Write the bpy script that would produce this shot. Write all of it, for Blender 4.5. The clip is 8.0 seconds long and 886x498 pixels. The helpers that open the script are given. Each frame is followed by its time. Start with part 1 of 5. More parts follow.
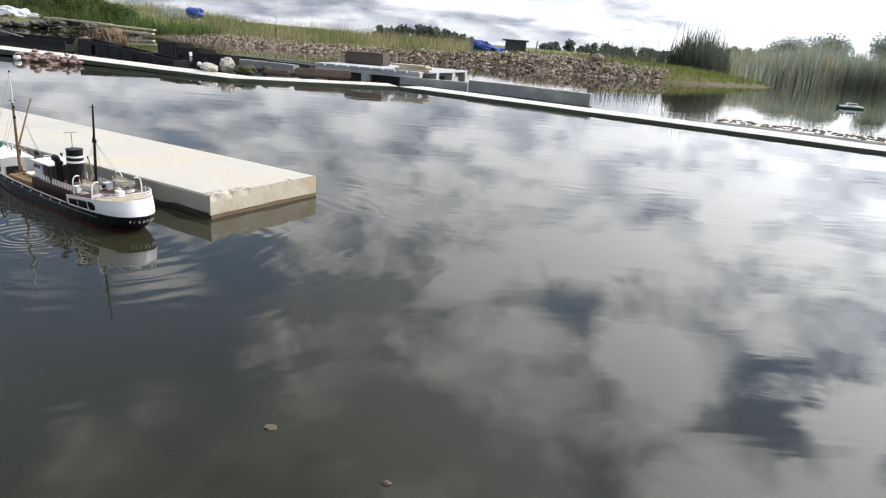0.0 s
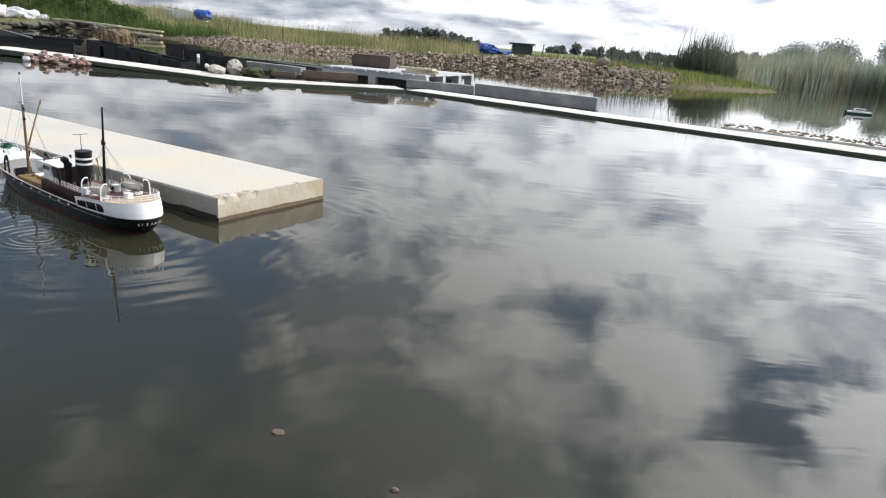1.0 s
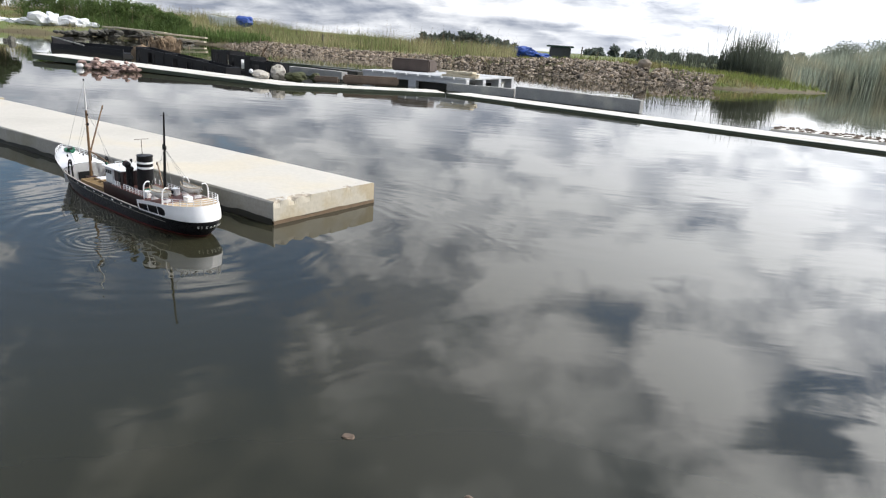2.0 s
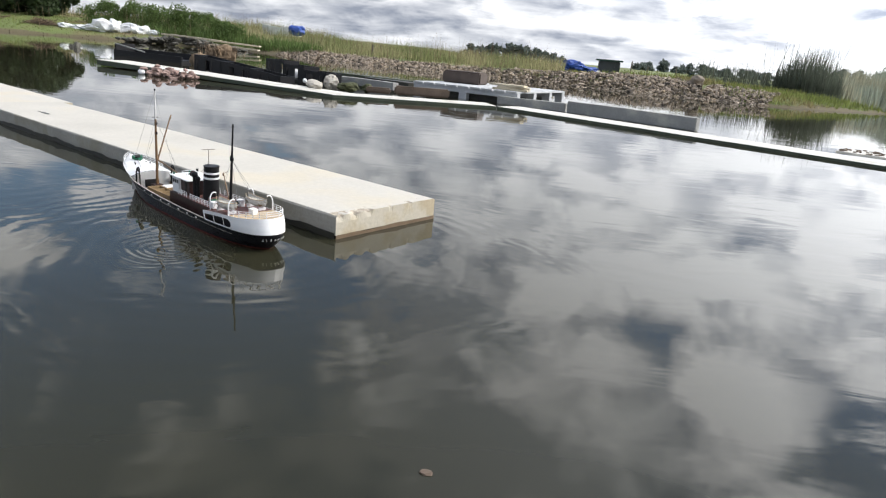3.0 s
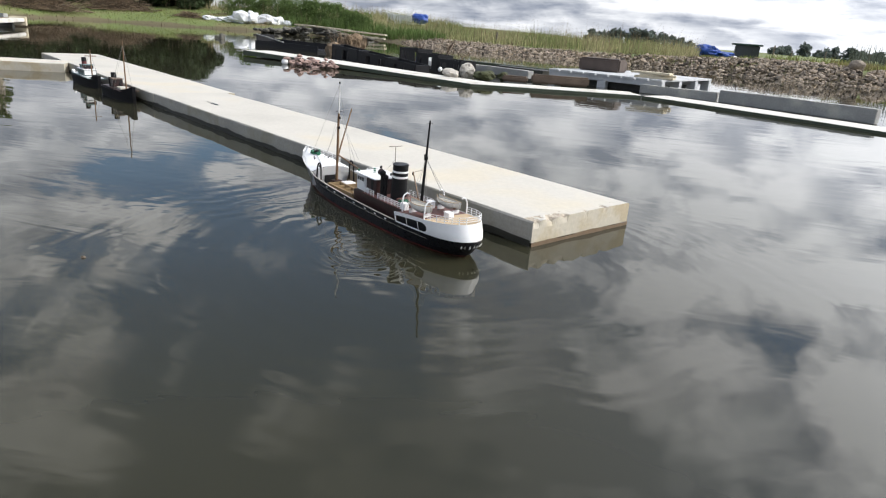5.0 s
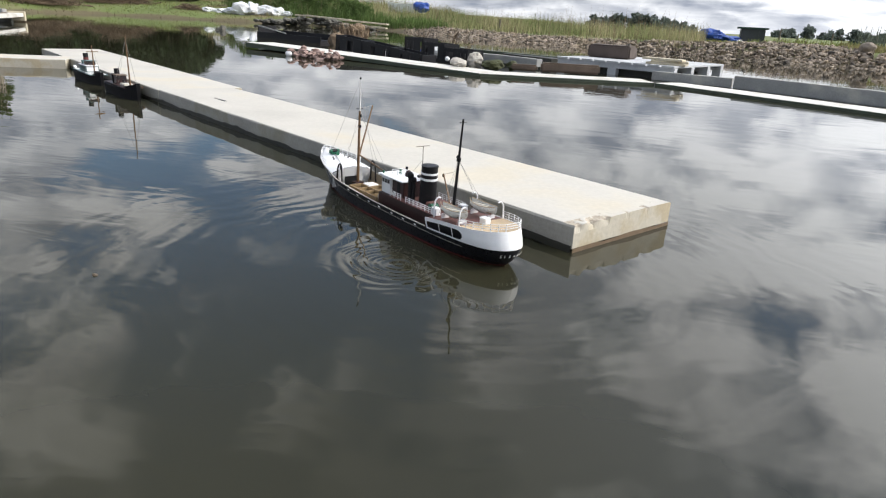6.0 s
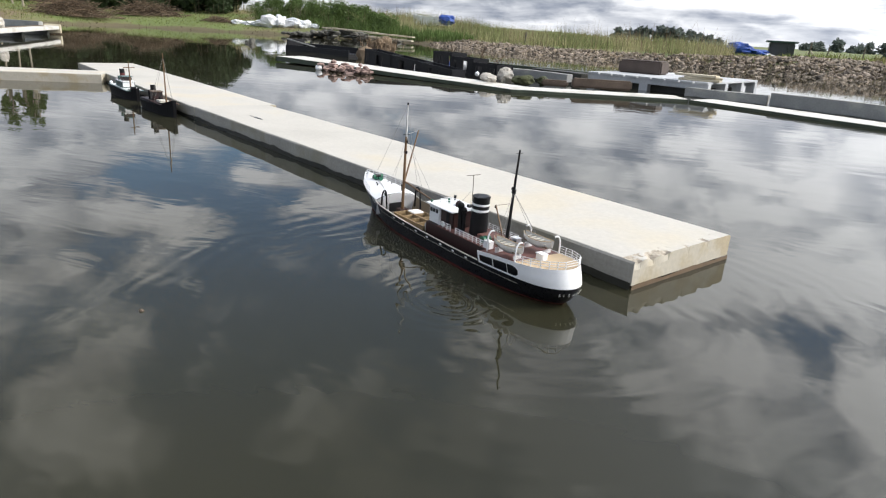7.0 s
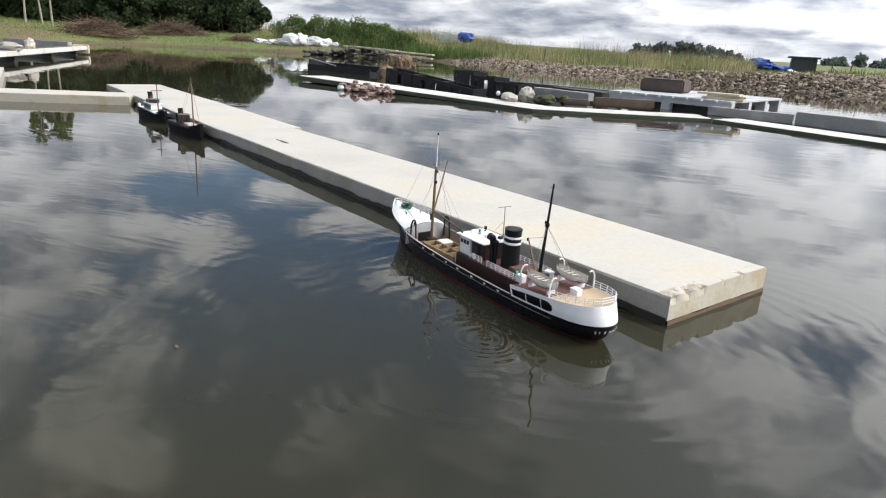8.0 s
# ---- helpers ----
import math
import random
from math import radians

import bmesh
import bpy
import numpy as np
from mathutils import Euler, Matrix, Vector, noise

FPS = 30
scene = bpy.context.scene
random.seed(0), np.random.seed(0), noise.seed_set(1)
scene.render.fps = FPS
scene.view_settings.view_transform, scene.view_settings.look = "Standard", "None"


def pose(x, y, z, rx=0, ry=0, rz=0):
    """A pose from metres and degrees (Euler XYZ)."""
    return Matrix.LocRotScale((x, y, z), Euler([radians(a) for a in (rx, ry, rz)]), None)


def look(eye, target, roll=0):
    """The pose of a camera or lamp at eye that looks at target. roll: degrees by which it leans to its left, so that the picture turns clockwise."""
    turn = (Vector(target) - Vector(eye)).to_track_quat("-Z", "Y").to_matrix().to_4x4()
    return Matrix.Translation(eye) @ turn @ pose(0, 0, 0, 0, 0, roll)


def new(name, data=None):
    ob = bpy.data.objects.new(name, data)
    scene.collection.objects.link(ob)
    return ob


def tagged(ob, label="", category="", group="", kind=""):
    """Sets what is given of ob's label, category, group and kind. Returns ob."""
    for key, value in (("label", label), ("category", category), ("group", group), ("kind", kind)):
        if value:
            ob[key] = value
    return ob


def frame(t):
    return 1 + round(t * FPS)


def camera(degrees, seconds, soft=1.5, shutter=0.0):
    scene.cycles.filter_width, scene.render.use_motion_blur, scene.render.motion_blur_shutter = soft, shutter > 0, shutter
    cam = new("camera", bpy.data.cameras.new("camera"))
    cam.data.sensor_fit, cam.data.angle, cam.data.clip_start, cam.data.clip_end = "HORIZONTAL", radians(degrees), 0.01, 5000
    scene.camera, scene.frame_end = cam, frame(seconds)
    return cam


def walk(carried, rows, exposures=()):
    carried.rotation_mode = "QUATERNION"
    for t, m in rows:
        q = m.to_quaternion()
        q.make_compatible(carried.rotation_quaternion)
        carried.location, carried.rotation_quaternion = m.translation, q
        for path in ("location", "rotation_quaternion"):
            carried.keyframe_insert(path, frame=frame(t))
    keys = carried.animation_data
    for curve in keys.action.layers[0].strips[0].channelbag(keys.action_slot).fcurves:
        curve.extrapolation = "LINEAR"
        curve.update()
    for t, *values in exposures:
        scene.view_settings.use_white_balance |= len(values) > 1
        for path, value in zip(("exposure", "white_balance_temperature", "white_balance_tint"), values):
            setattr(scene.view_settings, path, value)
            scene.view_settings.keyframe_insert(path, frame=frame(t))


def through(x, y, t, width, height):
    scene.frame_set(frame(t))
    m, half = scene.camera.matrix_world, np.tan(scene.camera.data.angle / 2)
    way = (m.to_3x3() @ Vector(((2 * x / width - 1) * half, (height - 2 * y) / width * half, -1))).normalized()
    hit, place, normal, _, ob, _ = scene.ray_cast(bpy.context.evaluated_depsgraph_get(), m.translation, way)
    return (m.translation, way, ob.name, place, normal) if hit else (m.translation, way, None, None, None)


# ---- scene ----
cam = camera(68.45, 8.0, soft=1.2)
# seconds, place, yaw, pitch, lean
PATH = [
    (0, 0.0000, 0.0000, 0.6000, -0.000, -17.652, 4.252),
    (0.5, -0.0021, 0.0018, 0.6025, 0.099, -17.419, 4.191),
    (1, -0.0070, 0.0032, 0.6036, 0.464, -17.446, 4.535),
    (2.5, -0.1035, 0.0245, 0.5990, 5.548, -17.109, 4.048),
    (3, -0.1454, 0.0510, 0.6094, 7.402, -16.747, 4.875),
    (3.5, -0.2168, 0.0838, 0.6137, 11.180, -17.171, 4.098),
    (4, -0.2921, 0.1367, 0.6235, 13.395, -18.032, 4.001),
    (4.5, -0.3807, 0.1482, 0.5947, 16.698, -18.160, 4.926),
    (6, -0.5807, 0.2812, 0.5966, 17.542, -19.507, 3.180),
    (6.5, -0.6522, 0.3180, 0.6112, 18.890, -18.949, 3.675),
    (7, -0.6912, 0.3347, 0.6284, 19.514, -18.669, 3.310),
    (7.5, -0.7190, 0.3414, 0.6508, 20.615, -17.804, 2.956),
    (8, -0.7390, 0.3464, 0.6685, 21.222, -17.433, 2.994),
]
walk(cam, [(t, pose(x, y, z, 90 + p, 0, w) @ pose(0, 0, 0, 0, 0, r)) for t, x, y, z, w, p, r in PATH])

# ---- world, sun ----
SUN_AZ, SUN_EL = 68.0, 38.0          # degrees from +y towards +x, and up
world = bpy.data.worlds.new("sky")
scene.world = world
world.use_nodes = True
wn, wl = world.node_tree.nodes, world.node_tree.links
wn.clear()


def wnode(kind, **kw):
    n = wn.new(kind)
    for k, v in kw.items():
        n.inputs[k].default_value = v
    return n


def wmath(op, a, b=None):
    n = wn.new("ShaderNodeMath")
    n.operation = op
    for i, v in enumerate((a, b)):
        if v is None:
            continue
        if isinstance(v, (int, float)):
            n.inputs[i].default_value = v
        else:
            wl.new(v, n.inputs[i])
    return n.outputs[0]


sky = wn.new("ShaderNodeTexSky")
sky.sky_type = "NISHITA"
sky.sun_disc = False
sky.ozone_density, sky.dust_density = 3.5, 0.4
sky.sun_elevation, sky.sun_rotation = radians(SUN_EL), radians(SUN_AZ)
coord = wn.new("ShaderNodeTexCoord")
sep = wn.new("ShaderNodeSeparateXYZ")
wl.new(coord.outputs["Generated"], sep.inputs[0])
up = wmath("ADD", wmath("MAXIMUM", sep.outputs[2], 0.0), 0.30)
flat = wn.new("ShaderNodeCombineXYZ")
wl.new(wmath("DIVIDE", sep.outputs[0], up), flat.inputs[0])
wl.new(wmath("DIVIDE", sep.outputs[1], up), flat.inputs[1])
big = wnode("ShaderNodeTexNoise", Scale=1.5, Detail=6.0, Roughness=0.52, Distortion=0.25)
wl.new(flat.outputs[0], big.inputs["Vector"])
puff = wnode("ShaderNodeTexNoise", Scale=5.5, Detail=7.0, Roughness=0.55, Distortion=0.3)
wl.new(flat.outputs[0], puff.inputs["Vector"])
# rounded cells of a broken cloud sheet, their outlines bent by the finer noise
bent = wn.new("ShaderNodeVectorMath")
bent.operation = "MULTIPLY_ADD"
wl.new(puff.outputs["Color"], bent.inputs[0])
bent.inputs[1].default_value = (0.30, 0.30, 0)
wl.new(flat.outputs[0], bent.inputs[2])
cell = wn.new("ShaderNodeTexVoronoi")
cell.feature = "SMOOTH_F1"
cell.inputs["Scale"].default_value, cell.inputs["Smoothness"].default_value = 4.6, 0.30
wl.new(bent.outputs[0], cell.inputs["Vector"])
cells = wmath("SUBTRACT", 0.50, cell.outputs["Distance"])


def bump_toward(az_deg, el_deg, wide):
    """1 in the given direction of the sky, falling smoothly to 0 at so many degrees from it."""
    a, e = radians(az_deg), radians(el_deg)
    dot = wn.new("ShaderNodeVectorMath")
    dot.operation = "DOT_PRODUCT"
    wl.new(coord.outputs["Generated"], dot.inputs[0])
    dot.inputs[1].default_value = (math.sin(a) * math.cos(e), math.cos(a) * math.cos(e), math.sin(e))
    q = wn.new("ShaderNodeMapRange")
    q.interpolation_type = "SMOOTHSTEP"
    q.inputs["From Min"].default_value, q.inputs["From Max"].default_value = math.cos(radians(wide)), 1.0
    wl.new(dot.outputs["Value"], q.inputs["Value"])
    return q.outputs[0]


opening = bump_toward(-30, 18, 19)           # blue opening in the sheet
added_grey_mass = bump_toward(-9, 35, 22)          # greyer cloud, added to darken its reflection in the near water
bright_mass = bump_toward(18, 24, 30)        # thin bright cloud under the sun
low_band = wn.new("ShaderNodeMapRange")
low_band.interpolation_type = "SMOOTHSTEP"
low_band.inputs["From Min"].default_value, low_band.inputs["From Max"].default_value = 0.13, 0.05
wl.new(sep.outputs[2], low_band.inputs["Value"])
tall_co = wn.new("ShaderNodeVectorMath")
tall_co.operation = "MULTIPLY"
wl.new(coord.outputs["Generated"], tall_co.inputs[0])
tall_co.inputs[1].default_value = (1.0, 1.0, 9.0)
streak = wnode("ShaderNodeTexNoise", Scale=3.4, Detail=6.0, Roughness=0.55, Distortion=0.4)
wl.new(tall_co.outputs[0], streak.inputs["Vector"])
toward = wn.new("ShaderNodeVectorMath")
toward.operation = "DOT_PRODUCT"
wl.new(coord.outputs["Generated"], toward.inputs[0])
az, el = radians(SUN_AZ), radians(SUN_EL)
sun_way = Vector((math.sin(az) * math.cos(el), math.cos(az) * math.cos(el), math.sin(el)))
toward.inputs[1].default_value = sun_way
# the cloud sheet closes towards the horizon and thins away from the sun
low = wmath("POWER", wmath("SUBTRACT", 1.0, wmath("MAXIMUM", sep.outputs[2], 0.0)), 6.0)
thick_n = wmath("ADD", wmath("ADD", big.outputs[0], wmath("MULTIPLY", low, 0.50)), wmath("MULTIPLY", wmath("SUBTRACT", toward.outputs["Value"], 0.30), 0.13))
thick_n = wmath("ADD", thick_n, wmath("MULTIPLY", wmath("SUBTRACT", puff.outputs[0], 0.5), 0.36))
thick_n = wmath("ADD", thick_n, wmath("MULTIPLY", cells, 0.44))
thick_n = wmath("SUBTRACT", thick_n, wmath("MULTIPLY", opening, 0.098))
thick_n = wmath("ADD", thick_n, wmath("ADD", wmath("MULTIPLY", bright_mass, 0.12), wmath("MULTIPLY", added_grey_mass, 0.05)))
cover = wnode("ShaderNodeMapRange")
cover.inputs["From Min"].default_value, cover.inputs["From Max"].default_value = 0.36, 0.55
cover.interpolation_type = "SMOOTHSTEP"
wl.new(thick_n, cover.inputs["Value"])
shade = wn.new("ShaderNodeValToRGB")
shade.color_ramp.elements[0].position, shade.color_ramp.elements[0].color = 0.37, (3.5, 3.9, 4.8, 1)
shade.color_ramp.elements[1].position, shade.color_ramp.elements[1].color = 0.63, (10.6, 10.8, 11.2, 1)
calm = wmath("MULTIPLY", low, 0.65)
tone = wmath("ADD", wmath("MULTIPLY", puff.outputs[0], wmath("SUBTRACT", 1.0, calm)), wmath("MULTIPLY", calm, 0.53))
tone = wmath("ADD", tone, wmath("MULTIPLY", wmath("MULTIPLY", cells, 0.42), wmath("SUBTRACT", 1.0, calm)))
tone = wmath("ADD", tone, wmath("SUBTRACT", wmath("MULTIPLY", bright_mass, 0.10), wmath("MULTIPLY", added_grey_mass, 0.17)))
tone = wmath("ADD", tone, wmath("MULTIPLY", wmath("MULTIPLY", low_band.outputs[0], wmath("SUBTRACT", streak.outputs[0], 0.5)), 0.8))
wl.new(tone, shade.inputs[0])
# clouds glow towards the sun
glow = wmath("ADD", wmath("MULTIPLY", wmath("POWER", wmath("MAXIMUM", toward.outputs["Value"], 0.0), 3.0), 2.5), 0.86)
glow = wmath("MULTIPLY", glow, wmath("SUBTRACT", 1.0, wmath("MULTIPLY", low_band.outputs[0], 0.14)))
lit = wn.new("ShaderNodeVectorMath")
lit.operation = "SCALE"
wl.new(shade.outputs[0], lit.inputs[0])
wl.new(glow, lit.inputs["Scale"])
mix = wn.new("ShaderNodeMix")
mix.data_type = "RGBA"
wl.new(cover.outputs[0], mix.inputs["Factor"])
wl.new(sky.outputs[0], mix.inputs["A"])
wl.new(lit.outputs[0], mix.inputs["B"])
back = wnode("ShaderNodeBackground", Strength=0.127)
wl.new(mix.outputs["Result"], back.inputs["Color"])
wout = wn.new("ShaderNodeOutputWorld")
wl.new(back.outputs[0], wout.inputs[0])

sun_data = bpy.data.lights.new("sun", "SUN")
sun_data.energy, sun_data.angle, sun_data.color = 3.2, radians(2.5), (1.0, 0.94, 0.84)
sun = new("sun", sun_data)
sun.matrix_world = look(sun_way * 50, (0, 0, 0))

# ---- materials ----


def material(name, base, rough=0.6, metal=0.0, vary=0.25, scale=8.0, fine=60.0, bump=0.15, second=None, amount=0.5, per_object=0.0,
             spec=0.5, per_island=0.0, relief=0.004, through=0.0):
    """A procedural surface: base colour varied at two scales, an optional second colour in patches, fine relief."""
    m = bpy.data.materials.new(name)
    m.use_nodes = True
    nt = m.node_tree
    n, l = nt.nodes, nt.links
    b = n["Principled BSDF"]
    b.inputs["Metallic"].default_value = metal
    b.inputs["Specular IOR Level"].default_value = spec
    co = n.new("ShaderNodeTexCoord")
    big_n = n.new("ShaderNodeTexNoise")
    big_n.inputs["Scale"].default_value, big_n.inputs["Detail"].default_value = scale, 5.0
    fine_n = n.new("ShaderNodeTexNoise")
    fine_n.inputs["Scale"].default_value, fine_n.inputs["Detail"].default_value = fine, 4.0
    for q in (big_n, fine_n):
        l.new(co.outputs["Object"], q.inputs["Vector"])

    def calc(op, a, c):
        q = n.new("ShaderNodeMath")
        q.operation = op
        for i, v in enumerate((a, c)):
            if isinstance(v, (int, float)):
                q.inputs[i].default_value = v
            else:
                l.new(v, q.inputs[i])
        return q.outputs[0]

    mixed = calc("ADD", calc("MULTIPLY", big_n.outputs[0], 0.6), calc("MULTIPLY", fine_n.outputs[0], 0.4))
    value = calc("ADD", calc("MULTIPLY", calc("SUBTRACT", mixed, 0.5), 4.0 * vary), 1.0)
    if per_object:
        info = n.new("ShaderNodeObjectInfo")
        value = calc("ADD", value, calc("MULTIPLY", calc("SUBTRACT", info.outputs["Random"], 0.5), 2 * per_object))
    if per_island:
        geo = n.new("ShaderNodeNewGeometry")
        value = calc("ADD", value, calc("MULTIPLY", calc("SUBTRACT", geo.outputs["Random Per Island"], 0.5), 2 * per_island))
    rgb = n.new("ShaderNodeMix")
    rgb.data_type = "RGBA"
    rgb.inputs["A"].default_value = (*base, 1)
    rgb.inputs["B"].default_value = (*(second or base), 1)
    if second:
        patch = n.new("ShaderNodeMapRange")
        patch.inputs["From Min"].default_value, patch.inputs["From Max"].default_value = 0.62 - 0.3 * amount, 0.72 - 0.2 * amount
        l.new(big_n.outputs[0], patch.inputs["Value"])
        l.new(patch.outputs[0], rgb.inputs["Factor"])
    else:
        rgb.inputs["Factor"].default_value = 0
    mul = n.new("ShaderNodeVectorMath")
    mul.operation = "SCALE"
    l.new(rgb.outputs["Result"], mul.inputs[0])
    l.new(value, mul.inputs["Scale"])
    l.new(mul.outputs[0], b.inputs["Base Color"])
    l.new(calc("ADD", calc("MULTIPLY", calc("SUBTRACT", fine_n.outputs[0], 0.5), 0.3), rough), b.inputs["Roughness"])
    if bump:
        bp = n.new("ShaderNodeBump")
        bp.inputs["Strength"].default_value, bp.inputs["Distance"].default_value = bump, relief
        l.new(mixed, bp.inputs["Height"])
        l.new(bp.outputs[0], b.inputs["Normal"])
    if through:                                  # thin leaves let light pass
        tr = n.new("ShaderNodeBsdfTranslucent")
        l.new(mul.outputs[0], tr.inputs["Color"])
        both = n.new("ShaderNodeMixShader")
        both.inputs[0].default_value = through
        l.new(b.outputs[0], both.inputs[1])
        l.new(tr.outputs[0], both.inputs[2])
        l.new(both.outputs[0], n["Material Output"].inputs["Surface"])
    return m


M = {}
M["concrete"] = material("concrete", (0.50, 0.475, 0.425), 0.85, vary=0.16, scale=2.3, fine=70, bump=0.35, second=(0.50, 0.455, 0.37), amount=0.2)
# slab sides: weathered blotches, plus shade put in as a darker base
M["concrete_side"] = material("shaded_weathered_concrete", (0.36, 0.345, 0.305), 0.88, vary=0.3, scale=5.0, fine=90, bump=0.5, second=(0.27, 0.255, 0.2), amount=0.45)
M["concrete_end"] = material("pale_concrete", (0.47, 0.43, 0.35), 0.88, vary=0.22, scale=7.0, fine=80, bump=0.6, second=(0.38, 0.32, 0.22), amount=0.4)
M["chips"] = material("broken_concrete", (0.40, 0.35, 0.28), 0.95, vary=0.6, scale=40, fine=160, bump=0.8)
M["float"] = material("wet_dark_float", (0.035, 0.035, 0.028), 0.6, vary=0.4, scale=12, fine=60)
M["algae"] = material("algae_side", (0.055, 0.07, 0.045), 0.7, vary=0.45, scale=6, fine=50)
M["pale_board"] = material("pale_board", (0.62, 0.60, 0.55), 0.8, vary=0.2, scale=2.5, fine=40, second=(0.45, 0.43, 0.38), amount=0.35)
M["grey_beam"] = material("grey_beam", (0.31, 0.31, 0.295), 0.85, vary=0.3, scale=4, fine=60, second=(0.38, 0.37, 0.33), amount=0.3)
M["black_plastic"] = material("black_plastic", (0.011, 0.011, 0.013), 0.55, vary=0.3, scale=9, fine=50, spec=0.25)
M["hull_black"] = material("black_hull_paint", (0.009, 0.009, 0.011), 0.30, vary=0.25, scale=14, fine=120, bump=0.05, spec=0.22)
M["red"] = material("red_bottom_paint", (0.11, 0.016, 0.012), 0.5, vary=0.3, scale=20, fine=120, bump=0.05)
M["white"] = material("white_paint", (0.80, 0.80, 0.80), 0.45, vary=0.06, scale=18, fine=120, bump=0.05)
M["cream"] = material("cream_line", (0.55, 0.52, 0.45), 0.5, vary=0.1, scale=18, fine=120, bump=0.0)
M["brown"] = material("oxblood_paint", (0.030, 0.011, 0.010), 0.45, vary=0.25, scale=22, fine=140, bump=0.06)
M["deck_red"] = material("red_brown_deck", (0.13, 0.055, 0.045), 0.6, vary=0.25, scale=25, fine=150, bump=0.06)
M["wood"] = material("varnished_wood", (0.15, 0.085, 0.038), 0.5, vary=0.3, scale=25, fine=180, bump=0.1)
M["pound_wood"] = material("tan_pound_boards", (0.27, 0.19, 0.10), 0.6, vary=0.25, scale=30, fine=180, bump=0.1)
M["tan"] = material("planked_deck", (0.50, 0.38, 0.24), 0.65, vary=0.18, scale=30, fine=200, bump=0.1)
M["well"] = material("working_deck", (0.22, 0.20, 0.17), 0.7, vary=0.3, scale=30, fine=160, bump=0.1)
M["bulwark"] = material("bulwark_inside", (0.23, 0.18, 0.12), 0.65, vary=0.25, scale=30, fine=160, bump=0.1)
M["dark"] = material("dark_opening", (0.010, 0.010, 0.011), 0.4, vary=0.1, bump=0)
M["black"] = material("black_metal", (0.010, 0.010, 0.011), 0.42, vary=0.3, scale=30, fine=120, bump=0.05, spec=0.2)
M["green"] = material("green_paint", (0.012, 0.11, 0.06), 0.45, vary=0.2, scale=30, fine=120, bump=0.05)
M["grey"] = material("grey_paint", (0.60, 0.60, 0.59), 0.55, vary=0.15, scale=30, fine=120, bump=0.05)
M["rope"] = material("rope", (0.23, 0.19, 0.15), 0.9, vary=0.3, scale=60, fine=300, bump=0.2)
M["line"] = material("rigging_line", (0.30, 0.29, 0.27), 0.8, vary=0.1, bump=0)
M["stone"] = material("rubble_stone", (0.27, 0.225, 0.175), 0.9, vary=0.45, scale=5, fine=40, bump=0.6, per_object=0.7, per_island=0.0)
M["stone_rest"] = material("rubble_stone_rest", (0.25, 0.205, 0.158), 0.9, vary=0.45, scale=5, fine=40, bump=0.6, per_island=0.7, second=(0.17, 0.13, 0.085), amount=0.5)
M["grass"] = material("grass_blades", (0.185, 0.215, 0.085), 0.7, through=0.45, vary=0.45, scale=0.45, fine=3, bump=0, per_island=0.45, second=(0.32, 0.28, 0.16), amount=0.62, spec=0.2)
# belt reeds: base lightened and greyed to carry the haze over them
M["reed"] = material("reed_blades", (0.29, 0.33, 0.265), 0.7, through=0.5, vary=0.35, scale=0.6, fine=3, bump=0, per_island=0.45, second=(0.29, 0.28, 0.20), amount=0.5, spec=0.2)
M["leaf_grey"] = material("grey_green_leaves", (0.28, 0.31, 0.25), 0.75, through=0.5, vary=0.4, scale=0.5, fine=4, bump=0, per_island=0.4, spec=0.2)
M["reed_dark"] = material("dark_reed_blades", (0.105, 0.12, 0.09), 0.7, through=0.4, vary=0.4, scale=0.5, fine=3, bump=0, per_island=0.4, spec=0.2)
M["leaf"] = material("tree_leaves", (0.022, 0.036, 0.012), 0.7, vary=0.5, scale=0.5, fine=4, bump=0, per_island=0.5, spec=0.2)
# horizon trees: distance haze is put into this paler, greyer leaf colour
M["leaf_hazed"] = material("haze_paled_leaves", (0.13, 0.155, 0.135), 0.8, through=0.3, vary=0.4, scale=0.2, fine=2, bump=0, per_island=0.4, spec=0.1)
M["weed"] = material("green_weed", (0.10, 0.15, 0.045), 0.7, through=0.4, vary=0.35, scale=0.8, fine=4, bump=0, per_island=0.35, spec=0.2)
M["pale_bark"] = material("pale_bark", (0.30, 0.26, 0.20), 0.9, vary=0.35, scale=5, fine=40, bump=0.4)
M["bark"] = material("bark", (0.13, 0.11, 0.085), 0.9, vary=0.4, scale=6, fine=40, bump=0.5)
M["brush"] = material("dead_brushwood", (0.125, 0.088, 0.055), 0.9, vary=0.4, scale=4, fine=30, bump=0, per_island=0.5)
M["soil"] = material("ground", (0.12, 0.155, 0.042), 0.95, vary=0.4, scale=0.35, fine=9, bump=0.8, second=(0.14, 0.105, 0.06), amount=0.35, relief=0.03)
M["dark_rubble"] = material("dark_rubble", (0.10, 0.095, 0.08), 0.9, vary=0.5, scale=4, fine=30, bump=0.5, per_island=0.5)
M["blue_tarp"] = material("blue_tarpaulin", (0.02, 0.07, 0.32), 0.45, vary=0.4, scale=5, fine=30, bump=0.5, relief=0.03)
M["white_sack"] = material("white_sacking", (0.72, 0.73, 0.74), 0.6, vary=0.2, scale=4, fine=25, bump=0.5, relief=0.03)
M["bin"] = material("dark_bin_plastic", (0.030, 0.034, 0.038), 0.55, vary=0.3, scale=4, fine=30)
M["bin_lid"] = material("green_lid", (0.018, 0.05, 0.038), 0.5, vary=0.3, scale=4, fine=30)
M["pallet"] = material("grey_painted_wood", (0.46, 0.47, 0.48), 0.7, vary=0.22, scale=4, fine=40, bump=0.3)
M["old_wood"] = material("old_brown_timber", (0.13, 0.095, 0.07), 0.9, vary=0.4, scale=6, fine=60, bump=0.5)
